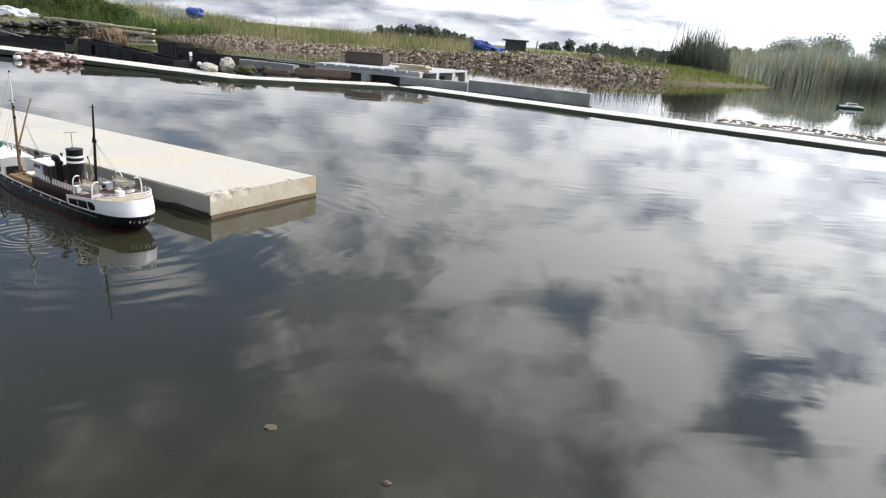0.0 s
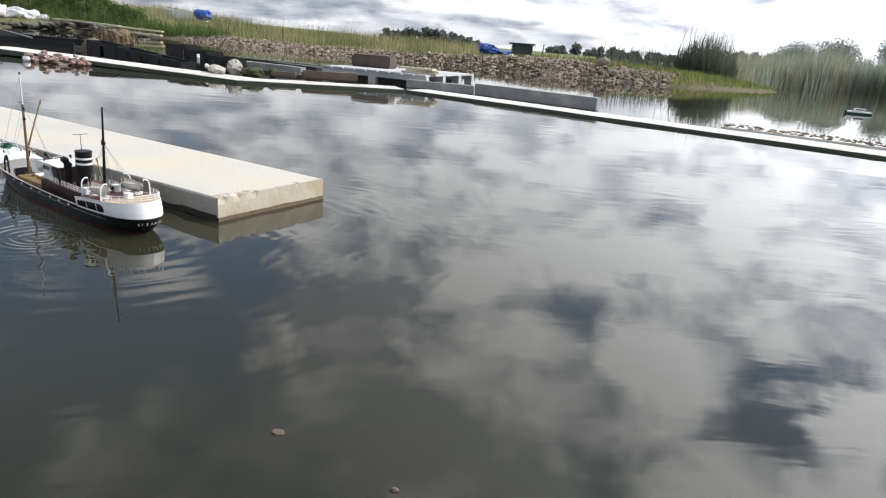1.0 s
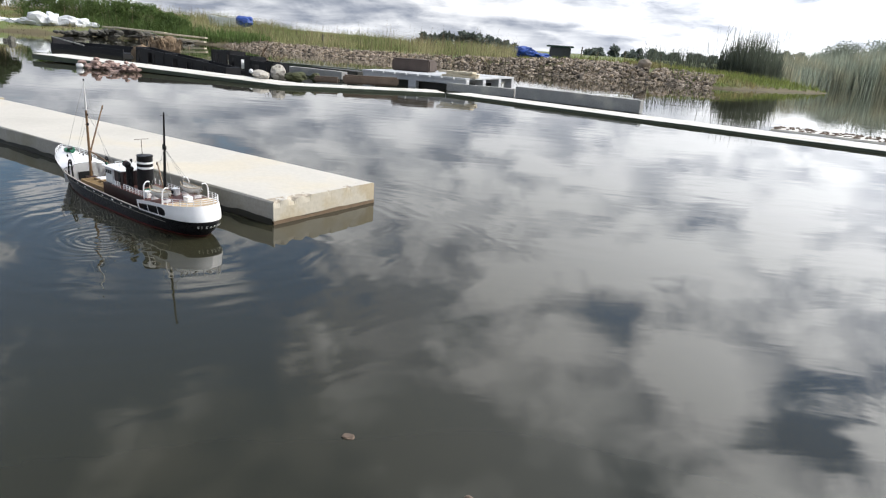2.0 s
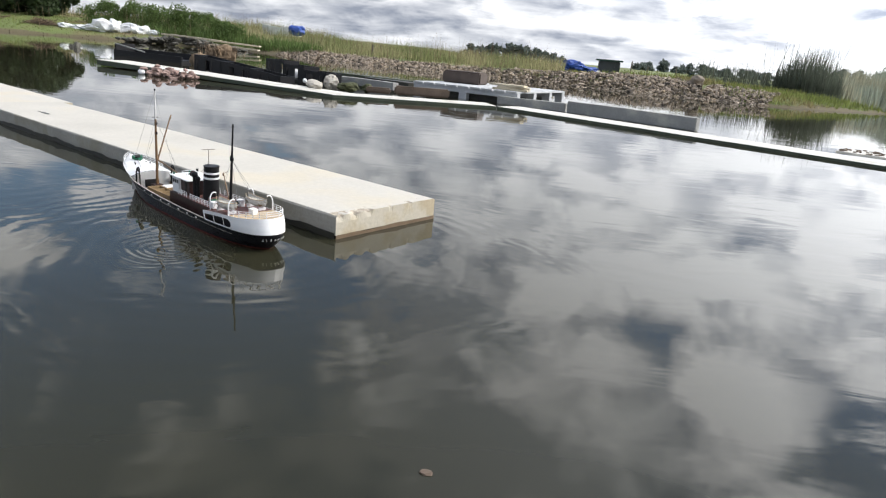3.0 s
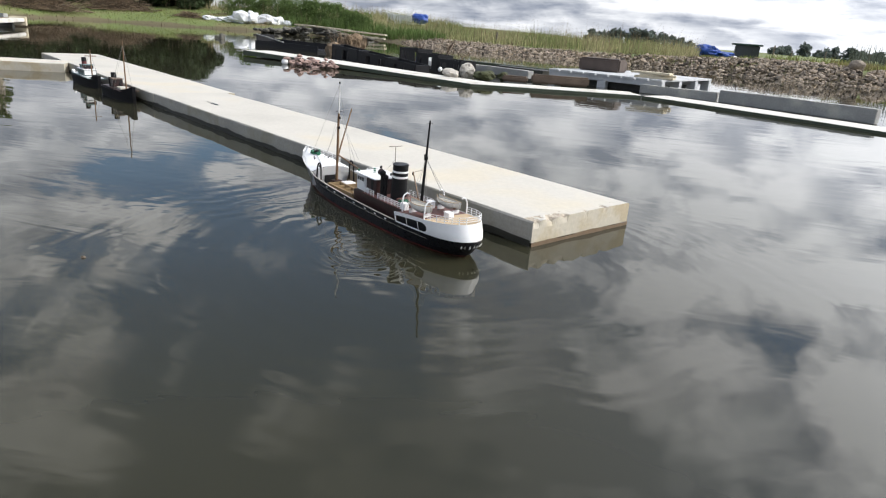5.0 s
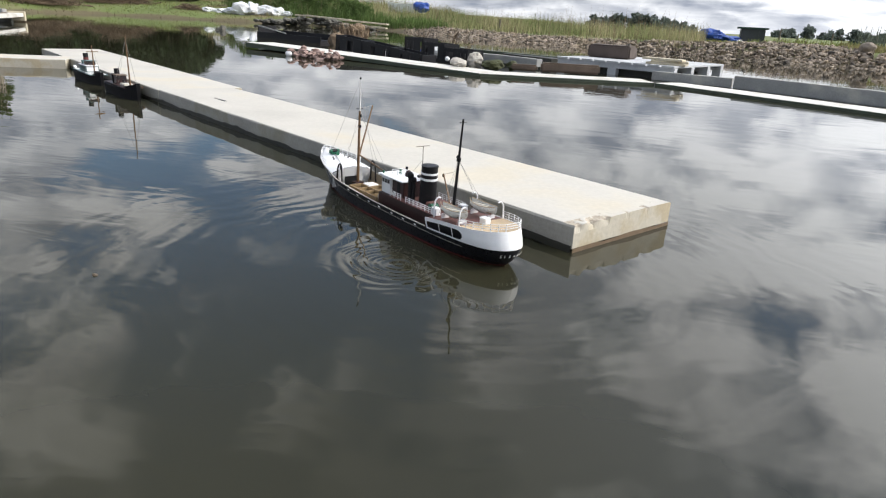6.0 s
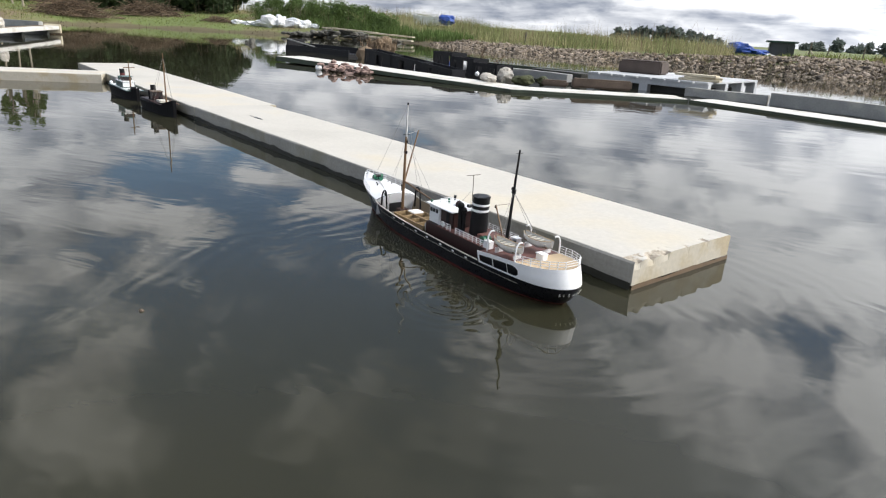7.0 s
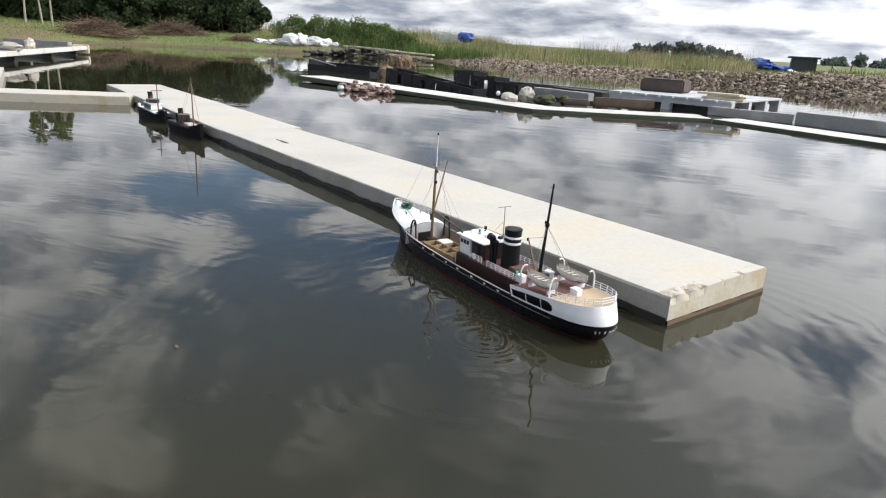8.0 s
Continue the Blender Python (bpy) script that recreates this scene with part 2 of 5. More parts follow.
M["brick"] = material("dark_block", (0.085, 0.065, 0.055), 0.92, vary=0.3, scale=6, fine=50, bump=0.6)
M["straw"] = material("straw_roots", (0.19, 0.135, 0.085), 0.95, vary=0.4, scale=5, fine=40, bump=0, per_island=0.5)
M["plank"] = material("pale_sawn_plank", (0.52, 0.46, 0.34), 0.75, vary=0.2, scale=6, fine=60, bump=0.2)
M["moss"] = material("moss", (0.045, 0.05, 0.02), 0.95, vary=0.5, scale=12, fine=60, bump=0.7)
M["rag"] = material("pinkish_litter", (0.30, 0.21, 0.18), 0.9, vary=0.5, scale=14, fine=60, bump=0.5)
M["tarred"] = material("tarred_black", (0.006, 0.006, 0.007), 0.65, vary=0.3, scale=14, fine=90, bump=0.1, spec=0.12)
M["teal"] = material("faded_teal_paint", (0.10, 0.17, 0.17), 0.6, vary=0.3, scale=20, fine=90, bump=0.1)
M["lettering"] = material("white_lettering", (0.75, 0.75, 0.73), 0.5, vary=0.05, bump=0)

# still, murky water with faint ripples, and rings spreading from the ship's stern
wm = bpy.data.materials.new("pond_water")
wm.use_nodes = True
n, l = wm.node_tree.nodes, wm.node_tree.links
b = n["Principled BSDF"]
b.inputs["IOR"].default_value = 1.42
b.inputs["Roughness"].default_value = 0.004
co = n.new("ShaderNodeTexCoord")
mur = n.new("ShaderNodeTexNoise")
mur.inputs["Scale"].default_value, mur.inputs["Detail"].default_value = 0.5, 4.0
l.new(co.outputs["Object"], mur.inputs["Vector"])
ramp = n.new("ShaderNodeValToRGB")
ramp.color_ramp.elements[0].position, ramp.color_ramp.elements[0].color = 0.3, (0.022, 0.022, 0.0135, 1)
ramp.color_ramp.elements[1].position, ramp.color_ramp.elements[1].color = 0.7, (0.036, 0.034, 0.0195, 1)
l.new(mur.outputs[0], ramp.inputs[0])
l.new(ramp.outputs[0], b.inputs["Base Color"])


def ripple(scale, stretch, detail, turn):
    mp = n.new("ShaderNodeMapping")
    mp.inputs["Scale"].default_value, mp.inputs["Rotation"].default_value = (scale * stretch, scale, 1), (0, 0, radians(turn))
    l.new(co.outputs["Object"], mp.inputs["Vector"])
    t = n.new("ShaderNodeTexNoise")
    t.inputs["Scale"].default_value, t.inputs["Detail"].default_value, t.inputs["Distortion"].default_value = 1.0, detail, 0.6
    l.new(mp.outputs[0], t.inputs["Vector"])
    return t.outputs[0]


def wcalc(op, a, c):
    q = n.new("ShaderNodeMath")
    q.operation = op
    for i, v in enumerate((a, c)):
        if isinstance(v, (int, float)):
            q.inputs[i].default_value = v
        else:
            l.new(v, q.inputs[i])
    return q.outputs[0]


def rings(x, y, wave, reach, height):
    mp = n.new("ShaderNodeVectorMath")
    mp.operation = "SUBTRACT"
    l.new(co.outputs["Object"], mp.inputs[0])
    mp.inputs[1].default_value = (x, y, 0)
    le = n.new("ShaderNodeVectorMath")
    le.operation = "LENGTH"
    l.new(mp.outputs[0], le.inputs[0])
    r = le.outputs["Value"]
    wob = wcalc("ADD", r, wcalc("MULTIPLY", ripple(3.0, 1.0, 2.0, 0), 0.22))
    w = wcalc("SINE", wcalc("MULTIPLY", wob, 2 * math.pi / wave), 0)
    fade = n.new("ShaderNodeMapRange")
    fade.interpolation_type = "SMOOTHSTEP"
    fade.inputs["From Min"].default_value, fade.inputs["From Max"].default_value = reach, reach * 0.2
    l.new(r, fade.inputs["Value"])
    return wcalc("MULTIPLY", wcalc("MULTIPLY", w, fade.outputs[0]), height)


patchy = n.new("ShaderNodeMapRange")
patchy.inputs["From Min"].default_value, patchy.inputs["From Max"].default_value = 0.42, 0.68
l.new(ripple(0.55, 0.6, 3.0, 20), patchy.inputs["Value"])
height = wcalc("MULTIPLY", ripple(7.0, 0.35, 3.0, -20), wcalc("ADD", wcalc("MULTIPLY", patchy.outputs[0], 0.0011), 0.0002))
height = wcalc("ADD", height, wcalc("MULTIPLY", ripple(1.3, 0.5, 2.0, 10), 0.0012))
wake = wcalc("MULTIPLY", rings(-0.95, 1.82, 0.075, 1.4, 0.00034), wcalc("ADD", wcalc("MULTIPLY", patchy.outputs[0], 0.7), 0.3))
height = wcalc("ADD", height, wake)
height = wcalc("ADD", height, rings(-1.15, 1.72, 0.036, 0.26, 0.00024))
bp = n.new("ShaderNodeBump")
bp.inputs["Strength"].default_value, bp.inputs["Distance"].default_value = 1.0, 1.0
l.new(height, bp.inputs["Height"])
l.new(bp.outputs[0], b.inputs["Normal"])
M["water"] = wm

# ---- mesh helpers ----


def link(name, bm, mat, parent=None, label="", smooth=False):
    me = bpy.data.meshes.new(name)
    bmesh.ops.recalc_face_normals(bm, faces=bm.faces)
    if smooth:
        for fc in bm.faces:
            fc.smooth = True
        for ed in bm.edges:
            if len(ed.link_faces) == 2 and ed.calc_face_angle() > 0.6:
                ed.smooth = False
    bm.to_mesh(me)
    bm.free()
    for q in (mat if isinstance(mat, (list, tuple)) else [mat]):
        me.materials.append(M[q])
    ob = new(name, me)
    if parent:
        ob.parent = parent
    if label:
        ob["label"] = label
    return ob


def part(name, bm, mat, parent, label="", smooth=False):
    return link(name, bm, mat, parent, label, smooth)


def empty(name, m, label, category, group="", kind=""):
    ob = new(name)
    ob.matrix_basis = m
    return tagged(ob, label, category, group, kind)


def box(bm, x0, x1, y0, y1, z0, z1, bevel=0.0, m=None):
    made = bmesh.ops.create_cube(bm, size=1, matrix=Matrix.LocRotScale(((x0 + x1) / 2, (y0 + y1) / 2, (z0 + z1) / 2), None, (x1 - x0, y1 - y0, z1 - z0)))
    verts = made["verts"]
    if bevel:
        edges = list({e for v in verts for e in v.link_edges})
        verts = list({v for f in bmesh.ops.bevel(bm, geom=edges, offset=bevel, segments=2, affect="EDGES")["faces"] for v in f.verts} | {v for v in verts if v.is_valid})
    if m:
        bmesh.ops.transform(bm, matrix=m, verts=verts)
    return verts


def boxed(*a, bevel=0.0, m=None):
    bm = bmesh.new()
    box(bm, *a, bevel=bevel, m=m)
    return bm


def rod(bm, a, b, r0, r1=None, seg=8, cap=True):
    a, b = Vector(a), Vector(b)
    d = b - a
    m = Matrix.Translation((a + b) / 2) @ d.to_track_quat("Z", "Y").to_matrix().to_4x4()
    bmesh.ops.create_cone(bm, cap_ends=cap, segments=seg, radius1=r0, radius2=r0 if r1 is None else r1, depth=d.length, matrix=m)
    return bm


def pipe(bm, pts, r, seg=6):
    for a, b in zip(pts, pts[1:]):
        rod(bm, a, b, r, r, seg)
    return bm


def rodded(a, b, r0, r1=None, seg=8):
    return rod(bmesh.new(), a, b, r0, r1, seg)


def lump(bm, at, size, seed, rough=0.35, sub=2, turn=0.0):
    """An uneven stone or heap."""
    made = bmesh.ops.create_icosphere(bm, subdivisions=sub, radius=1.0)["verts"]
    off = Vector((seed * 3.7, seed * 1.3, seed * 2.1))
    rot = Euler((0, 0, turn)).to_matrix()
    for v in made:
        k = 1 + rough * noise.noise(v.co * 1.3 + off) + rough * 0.5 * noise.noise(v.co * 3.1 + off)
        c = Vector((v.co.x * size[0], v.co.y * size[1], v.co.z * size[2])) * k
        v.co = rot @ c + Vector(at)
    return bm


def blades(name, spots, mat, width, lean, parent=None, joints=2, heads=None):
    """Many thin upright leaves: spots are (x, y, z, height)."""
    rng = random.Random(len(spots))
    vs, fs = [], []
    for x, y, z, h in spots:
        a, bend = rng.uniform(0, 6.283), rng.gauss(0, lean) * h
        ca, sa, dx, dy = math.cos(a), math.sin(a), 0, 0
        w = width * rng.uniform(0.6, 1.3)
        da = rng.uniform(0, 6.283)
        dx, dy = math.cos(da) * bend, math.sin(da) * bend
        i = len(vs)
        for k in range(joints):
            q = k / joints
            ww = w * (1 - 0.55 * q)
            px, py, pz = x + dx * q * q, y + dy * q * q, z + h * q
            vs += [(px - ca * ww, py - sa * ww, pz), (px + ca * ww, py + sa * ww, pz)]
            if k:
                fs.append((i + 2 * k - 2, i + 2 * k - 1, i + 2 * k + 1, i + 2 * k))
        vs.append((x + dx, y + dy, z + h))
        e = i + 2 * joints - 2
        fs.append((e, e + 1, e + 2))
    me = bpy.data.meshes.new(name)
    me.from_pydata(vs, [], fs)
    me.materials.append(M[mat])
    ob = new(name, me)
    if parent:
        ob.parent = parent
    return ob


# ---- ground and water ----
SHORE = [(-34, 6), (-26, 14), (-23.2, 18), (-22.9, 22.5), (-19.5, 24.2), (-16.5, 25.6), (-12.5, 26.2), (-9, 24.4), (-6, 22), (-1.8, 20.8),
         (1.5, 18.8), (3.8, 18.2), (5.7, 17.2), (9.2, 19.3), (8.6, 21.5), (10, 26.5), (16, 29.5), (22, 27), (26, 20), (27, 9), (22, 1),
         (10, -0.9), (3, -0.45), (-3, -0.4), (-12, -0.8), (-24, 0.5)]


def shore_distance(x, y):
    """Metres outside the waterline; negative over the pond."""
    best, inside = 1e9, False
    for (ax, ay), (bx, by) in zip(SHORE, SHORE[1:] + SHORE[:1]):
        dx, dy = bx - ax, by - ay
        t = max(0.0, min(1.0, ((x - ax) * dx + (y - ay) * dy) / (dx * dx + dy * dy)))
        best = min(best, math.hypot(x - ax - t * dx, y - ay - t * dy))
        if (ay > y) != (by > y) and x < ax + (y - ay) / (by - ay) * dx:
            inside = not inside
    return -best if inside else best


def ground_z(x, y, d=None):
    d = shore_distance(x, y) if d is None else d
    if d < 0:
        return max(-0.6, d * 0.45)
    left = min(1.0, max(0.0, (-11.0 - x) / 6.0)) if y > 10 else 0.0
    z = (0.25 + 0.20 * math.exp(-((x - 3.0) / 2.6) ** 2)) * (1 - math.exp(-d / 0.9)) + left * 0.075 * min(d, 9.0) + 0.001 * min(d, 60)
    if x > -2 and y > 10:                        # lower ground behind the rubble crest
        q = min(1.0, max(0.0, (d - 2.2) / 4.0))
        z *= 1 - 0.62 * q * q * (3 - 2 * q) * min(1.0, (x + 2) / 2)
    return z + 0.07 * min(1, d) * noise.noise(Vector((x * 0.35, y * 0.35, 0)))


def axis(lo, hi, fine_lo, fine_hi, step):
    inner = list(np.arange(fine_lo, fine_hi, step))
    out_lo, out_hi, g = [], [], step
    p = fine_lo
    while p > lo:
        g *= 1.35
        p -= g
        out_lo.append(max(p, lo))
    p, g = inner[-1], step
    while p < hi:
        g *= 1.35
        p += g
        out_hi.append(min(p, hi))
    return out_lo[::-1] + inner + out_hi


gx, gy = axis(-2600, 2600, -36, 30, 0.5), axis(-2600, 2600, -4, 36, 0.5)
gv = [(x, y, ground_z(x, y) if abs(x) < 120 and abs(y) < 120 else 0.40) for y in gy for x in gx]
gw = len(gx)
gf = [(j * gw + i, j * gw + i + 1, (j + 1) * gw + i + 1, (j + 1) * gw + i) for j in range(len(gy) - 1) for i in range(gw - 1)]
gme = bpy.data.meshes.new("ground")
gme.from_pydata(gv, [], gf)
gme.materials.append(M["soil"])
for p in gme.polygons:
    p.use_smooth = True
# bare earth near the waterline, grass above it
bare = gme.attributes.new("bare", "FLOAT", "POINT")
for i, (x, y, z) in enumerate(gv):
    if abs(x) < 40 and abs(y) < 60:
        bare.data[i].value = min(1.0, max(0.0, 1.05 - (shore_distance(x, y) + 0.35 * noise.noise(Vector((x * 0.5, y * 0.5, 3)))) / (0.6 if x < -11 else 0.55 if x > 4.5 else 1.8)))
sm = M["soil"].node_tree
at_n = sm.nodes.new("ShaderNodeAttribute")
at_n.attribute_name = "bare"
tex_n = sm.nodes.new("ShaderNodeTexNoise")
tex_n.inputs["Scale"].default_value, tex_n.inputs["Detail"].default_value = 2.5, 6.0
obj_n = sm.nodes.new("ShaderNodeTexCoord")
sm.links.new(obj_n.outputs["Object"], tex_n.inputs["Vector"])
add_n = sm.nodes.new("ShaderNodeMath")
add_n.operation = "ADD"
sm.links.new(at_n.outputs["Fac"], add_n.inputs[0])
sm.links.new(tex_n.outputs[0], add_n.inputs[1])
step_n = sm.nodes.new("ShaderNodeMapRange")
step_n.inputs["From Min"].default_value, step_n.inputs["From Max"].default_value = 0.85, 1.15
sm.links.new(add_n.outputs[0], step_n.inputs["Value"])
mix_n = sm.nodes.new("ShaderNodeMix")
mix_n.data_type = "RGBA"
sb = sm.nodes["Principled BSDF"]
old_link = sb.inputs["Base Color"].links[0].from_socket
sm.links.new(old_link, mix_n.inputs["A"])
mix_n.inputs["B"].default_value = (0.105, 0.085, 0.046, 1)
sm.links.new(step_n.outputs[0], mix_n.inputs["Factor"])
sm.links.new(mix_n.outputs["Result"], sb.inputs["Base Color"])
tagged(new("ground", gme), "grassy flat land with bare brown banks round a pond", "ground", kind="structure")

bm = bmesh.new()
bm.faces.new([bm.verts.new((x, y, 0)) for x, y in ((-40, -3), (32, -3), (32, 34), (-40, 34))])
tagged(link("water", bm, "water"), "still murky pond water mirroring a cloudy sky", "water", kind="structure")

# ---- concrete jetties ----


def slab(name, a, b, width, side, z0a, z1a, z0b, z1b, label, mats, chipped=False, float_inset=0.03, group="", floats=True, stained=False):
    """A long floating slab from a to b; width to the given side (+1: left of a-b); top and bottom heights at both ends."""
    a, b = Vector((*a, 0)), Vector((*b, 0))
    L = (b - a).length
    thing = empty(name, Matrix.Translation(a) @ Matrix.Rotation(math.atan2(b.y - a.y, b.x - a.x), 4, "Z"), label, "jetty", group)
    n_y = 64 if chipped else 8
    xs = ([0.006 * i for i in range(20)] if chipped else [0.0]) 
    steps = max(6, int((L - xs[-1]) / 0.08))
    xs = xs + [xs[-1] + (L - xs[-1]) * (i + 1) / steps for i in range(steps)]
    y0, y1 = (0, width) if side > 0 else (-width, 0)
    bm = bmesh.new()

    def ring(x):
        q = x / L
        zt, zb = z1a + (z1b - z1a) * q, z0a + (z0b - z0a) * q
        ed = 0.004
        out = []
        for j in range(n_y + 1):
            y = y0 + (y1 - y0) * j / n_y
            z = zt + 0.0025 * noise.noise(Vector((x * 2, y * 4, L)))
            if j in (0, n_y):
                y += (ed if j == 0 else -ed)
                z -= ed * 0.3
            out.append((x, y, z))
        jit = 0.004 * noise.noise(Vector((x * 6, 1, L)))
        out += [(x, y1 + jit, zt - ed * 1.6), (x, y1 + jit, zb), (x, y0 + jit, zb), (x, y0 + jit, zt - ed * 1.6)]
        return [bm.verts.new(p) for p in out]

    rows = [ring(x) for x in xs]
    k = n_y + 5
    for r0, r1 in zip(rows, rows[1:]):
        for j in range(k):
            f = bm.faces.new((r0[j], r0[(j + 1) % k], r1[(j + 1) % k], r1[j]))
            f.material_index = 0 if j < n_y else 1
    for r, zb, zt in ((rows[0], z0a, z1a), (rows[-1], z0b, z1b)):
        x_e = r[0].co.x
        levels = [[r[k - 1]] + r[1:n_y] + [r[n_y + 1]]]
        for q in (0.3, 0.65, 1.0):
            z = (zt - 0.0064) + (zb - zt + 0.0064) * q
            inner = [bm.verts.new((x_e, y0 + (y1 - y0) * j / n_y, z)) for j in range(1, n_y)]
            if q < 1:
                levels.append([bm.verts.new((x_e, r[k - 1].co.y, z))] + inner + [bm.verts.new((x_e, r[n_y + 1].co.y, z))])
            else:
                levels.append([r[n_y + 3]] + inner + [r[n_y + 2]])
        for la, lb in zip(levels, levels[1:]):
            for j in range(n_y):
                f = bm.faces.new((la[j], la[j + 1], lb[j + 1], lb[j]))
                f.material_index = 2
        bm.faces.new((r[k - 1], r[0], r[1]))
        bm.faces.new((r[n_y - 1], r[n_y], r[n_y + 1]))
    if chipped:                                  # the broken edge and corner at the free end
        for f in bm.faces:
            c = f.calc_center_median()
            deep = max(0.0, noise.noise(Vector((c.y * 29, c.x * 30, 5))) + (0.42 if -0.17 < c.y < -0.005 else -0.27))
            if c.x < 0.045 and c.z > z1a - 0.012 and deep > 0.12 + c.x * 6:
                f.material_index = 3
        for v in bm.verts:
            if v.co.x < 0.11 and v.co.z > z1a - 0.02:
                edge = max(0.0, 1 - v.co.x / 0.045)
                deep = max(0.0, noise.noise(Vector((v.co.y * 29, v.co.x * 30, 5))) + (0.42 if -0.17 < v.co.y < -0.005 else -0.27))
                rough = 1 + 0.9 * noise.noise(Vector((v.co.y * 90, v.co.x * 90, 1)))
                v.co.z -= deep * rough * 0.014 * edge
                v.co.x += deep * 0.008 * edge
    part("slab", bm, mats, thing)
    if floats:
        part("float", boxed(float_inset, L - 0.005, y0 + float_inset, y1 - float_inset, -0.08, min(z0a, z0b) - 0.001), "float", thing, "dark wet float under the slab")
    if stained:                                  # dark wet growth along the lower edge
        near_y = y1 if side < 0 else y0
        out = 0.0045 if side < 0 else -0.0045
        bm = bmesh.new()
        n_s = int(L / 0.025)
        pts = []
        for i in range(n_s + 1):
            x = L * i / n_s
            up_z = z0a + 0.002 + 0.013 * max(0.0, 0.5 + noise.noise(Vector((x * 3.1, 2, L))) + 0.5 * noise.noise(Vector((x * 19, 4, L))))
            pts.append(((x, near_y + out, z0a - 0.012 - 0.004 * noise.noise(Vector((x * 11, 0, 0)))), (x, near_y + out * 1.25, up_z)))
        vs = [(bm.verts.new(a), bm.verts.new(b)) for a, b in pts]
        for p, q in zip(vs, vs[1:]):
            bm.faces.new((p[0], p[1], q[1], q[0]))
        part("wet_growth", bm, "float", thing, "dark wet growth along the lower edge")
    return thing


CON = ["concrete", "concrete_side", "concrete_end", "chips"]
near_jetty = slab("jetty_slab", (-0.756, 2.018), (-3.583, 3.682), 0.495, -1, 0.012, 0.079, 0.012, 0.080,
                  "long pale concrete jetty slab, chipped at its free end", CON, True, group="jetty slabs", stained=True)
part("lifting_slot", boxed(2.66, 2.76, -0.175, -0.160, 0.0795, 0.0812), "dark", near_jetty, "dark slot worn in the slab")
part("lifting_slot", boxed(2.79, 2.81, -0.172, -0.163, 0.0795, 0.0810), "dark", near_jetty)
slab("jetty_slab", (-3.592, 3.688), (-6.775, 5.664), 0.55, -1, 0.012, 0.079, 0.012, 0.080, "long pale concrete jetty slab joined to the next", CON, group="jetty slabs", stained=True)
bm = bmesh.new()
pv = []
for i in range(21):
    y = -0.495 * i / 20
    pv.append((bm.verts.new((-0.0025, y, 0.0)), bm.verts.new((-0.0030, y, 0.013 + 0.008 * noise.noise(Vector((y * 9, 1, 0))) + 0.006 * noise.noise(Vector((y * 40, 1, 0)))))))
for p, q in zip(pv, pv[1:]):
    bm.faces.new((p[0], p[1], q[1], q[0]))
M["rust_stain"] = material("brown_wet_stain", (0.14, 0.095, 0.055), 0.6, vary=0.4, scale=20, fine=90, bump=0.3)
part("wet_stain", bm, "rust_stain", near_jetty, "brown wet stain along the end's lower edge")
slab("jetty_slab", (-5.60, 4.86), (-6.62, 4.22), 0.42, -1, 0.0, 0.078, 0.0, 0.078, "short concrete slab set across the jetty", ["concrete", "concrete_end", "concrete_end"], group="jetty slabs")
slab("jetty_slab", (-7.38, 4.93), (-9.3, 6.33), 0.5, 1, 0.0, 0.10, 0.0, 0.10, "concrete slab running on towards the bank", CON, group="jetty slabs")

FAR = ["pale_board", "algae", "algae"]
slab("far_jetty_slab", (-2.57, 7.56), (-6.76, 9.24), 0.52, -1, 0.0, 0.034, 0.02, 0.092, "low pale slab of the far jetty, algae on its side", FAR, group="far jetty slabs")
slab("far_jetty_slab", (-0.70, 8.26), (-2.56, 7.55), 0.50, -1, 0.0, 0.030, 0.0, 0.034, "low pale slab of the far jetty, algae on its side", FAR, group="far jetty slabs")
slab("far_jetty_slab", (3.55, 5.08), (-0.69, 8.25), 0.46, -1, 0.0, 0.024, 0.0, 0.030, "low pale slab of the far jetty, algae on its side", FAR, group="far jetty slabs")
slab("far_jetty_slab", (7.9, 1.85), (3.56, 5.07), 0.46, -1, 0.0, 0.024, 0.0, 0.024, "low pale slab of the far jetty, algae on its side", FAR, group="far jetty slabs")

# ---- model trawler ----
# ship's own axes: x aft from the stem at the waterline, y to starboard, z up from the water


def curve_at(points, q):
    xs, ys = zip(*points)
    return float(np.interp(q, xs, ys))


SHEER = [(0, 0.111), (0.10, 0.094), (0.19, 0.079), (0.21, 0.071), (0.32, 0.063), (0.45, 0.057), (0.60, 0.054), (0.75, 0.054), (0.86, 0.053), (1, 0.056)]
DECK_B = [(0, 0.002), (0.015, 0.020), (0.05, 0.045), (0.10, 0.063), (0.16, 0.075), (0.24, 0.082), (0.35, 0.085), (0.70, 0.085), (0.80, 0.082), (0.88, 0.077), (0.93, 0.069),
          (0.965, 0.055), (0.985, 0.038), (0.996, 0.020), (1, 0.0003)]
WATER_B = [(0, 0.001), (0.05, 0.014), (0.12, 0.034), (0.20, 0.055), (0.30, 0.073), (0.40, 0.081), (0.66, 0.081), (0.78, 0.076), (0.88, 0.060), (0.95, 0.040), (0.985, 0.020), (1, 0.0003)]
BOW_X = [(-0.04, 0.02), (0, 0), (0.111, -0.036)]
STERN_X = [(-0.04, 0.90), (0, 0.970), (0.015, 0.988), (0.032, 1.001), (0.05, 1.008), (0.11, 0.990)]


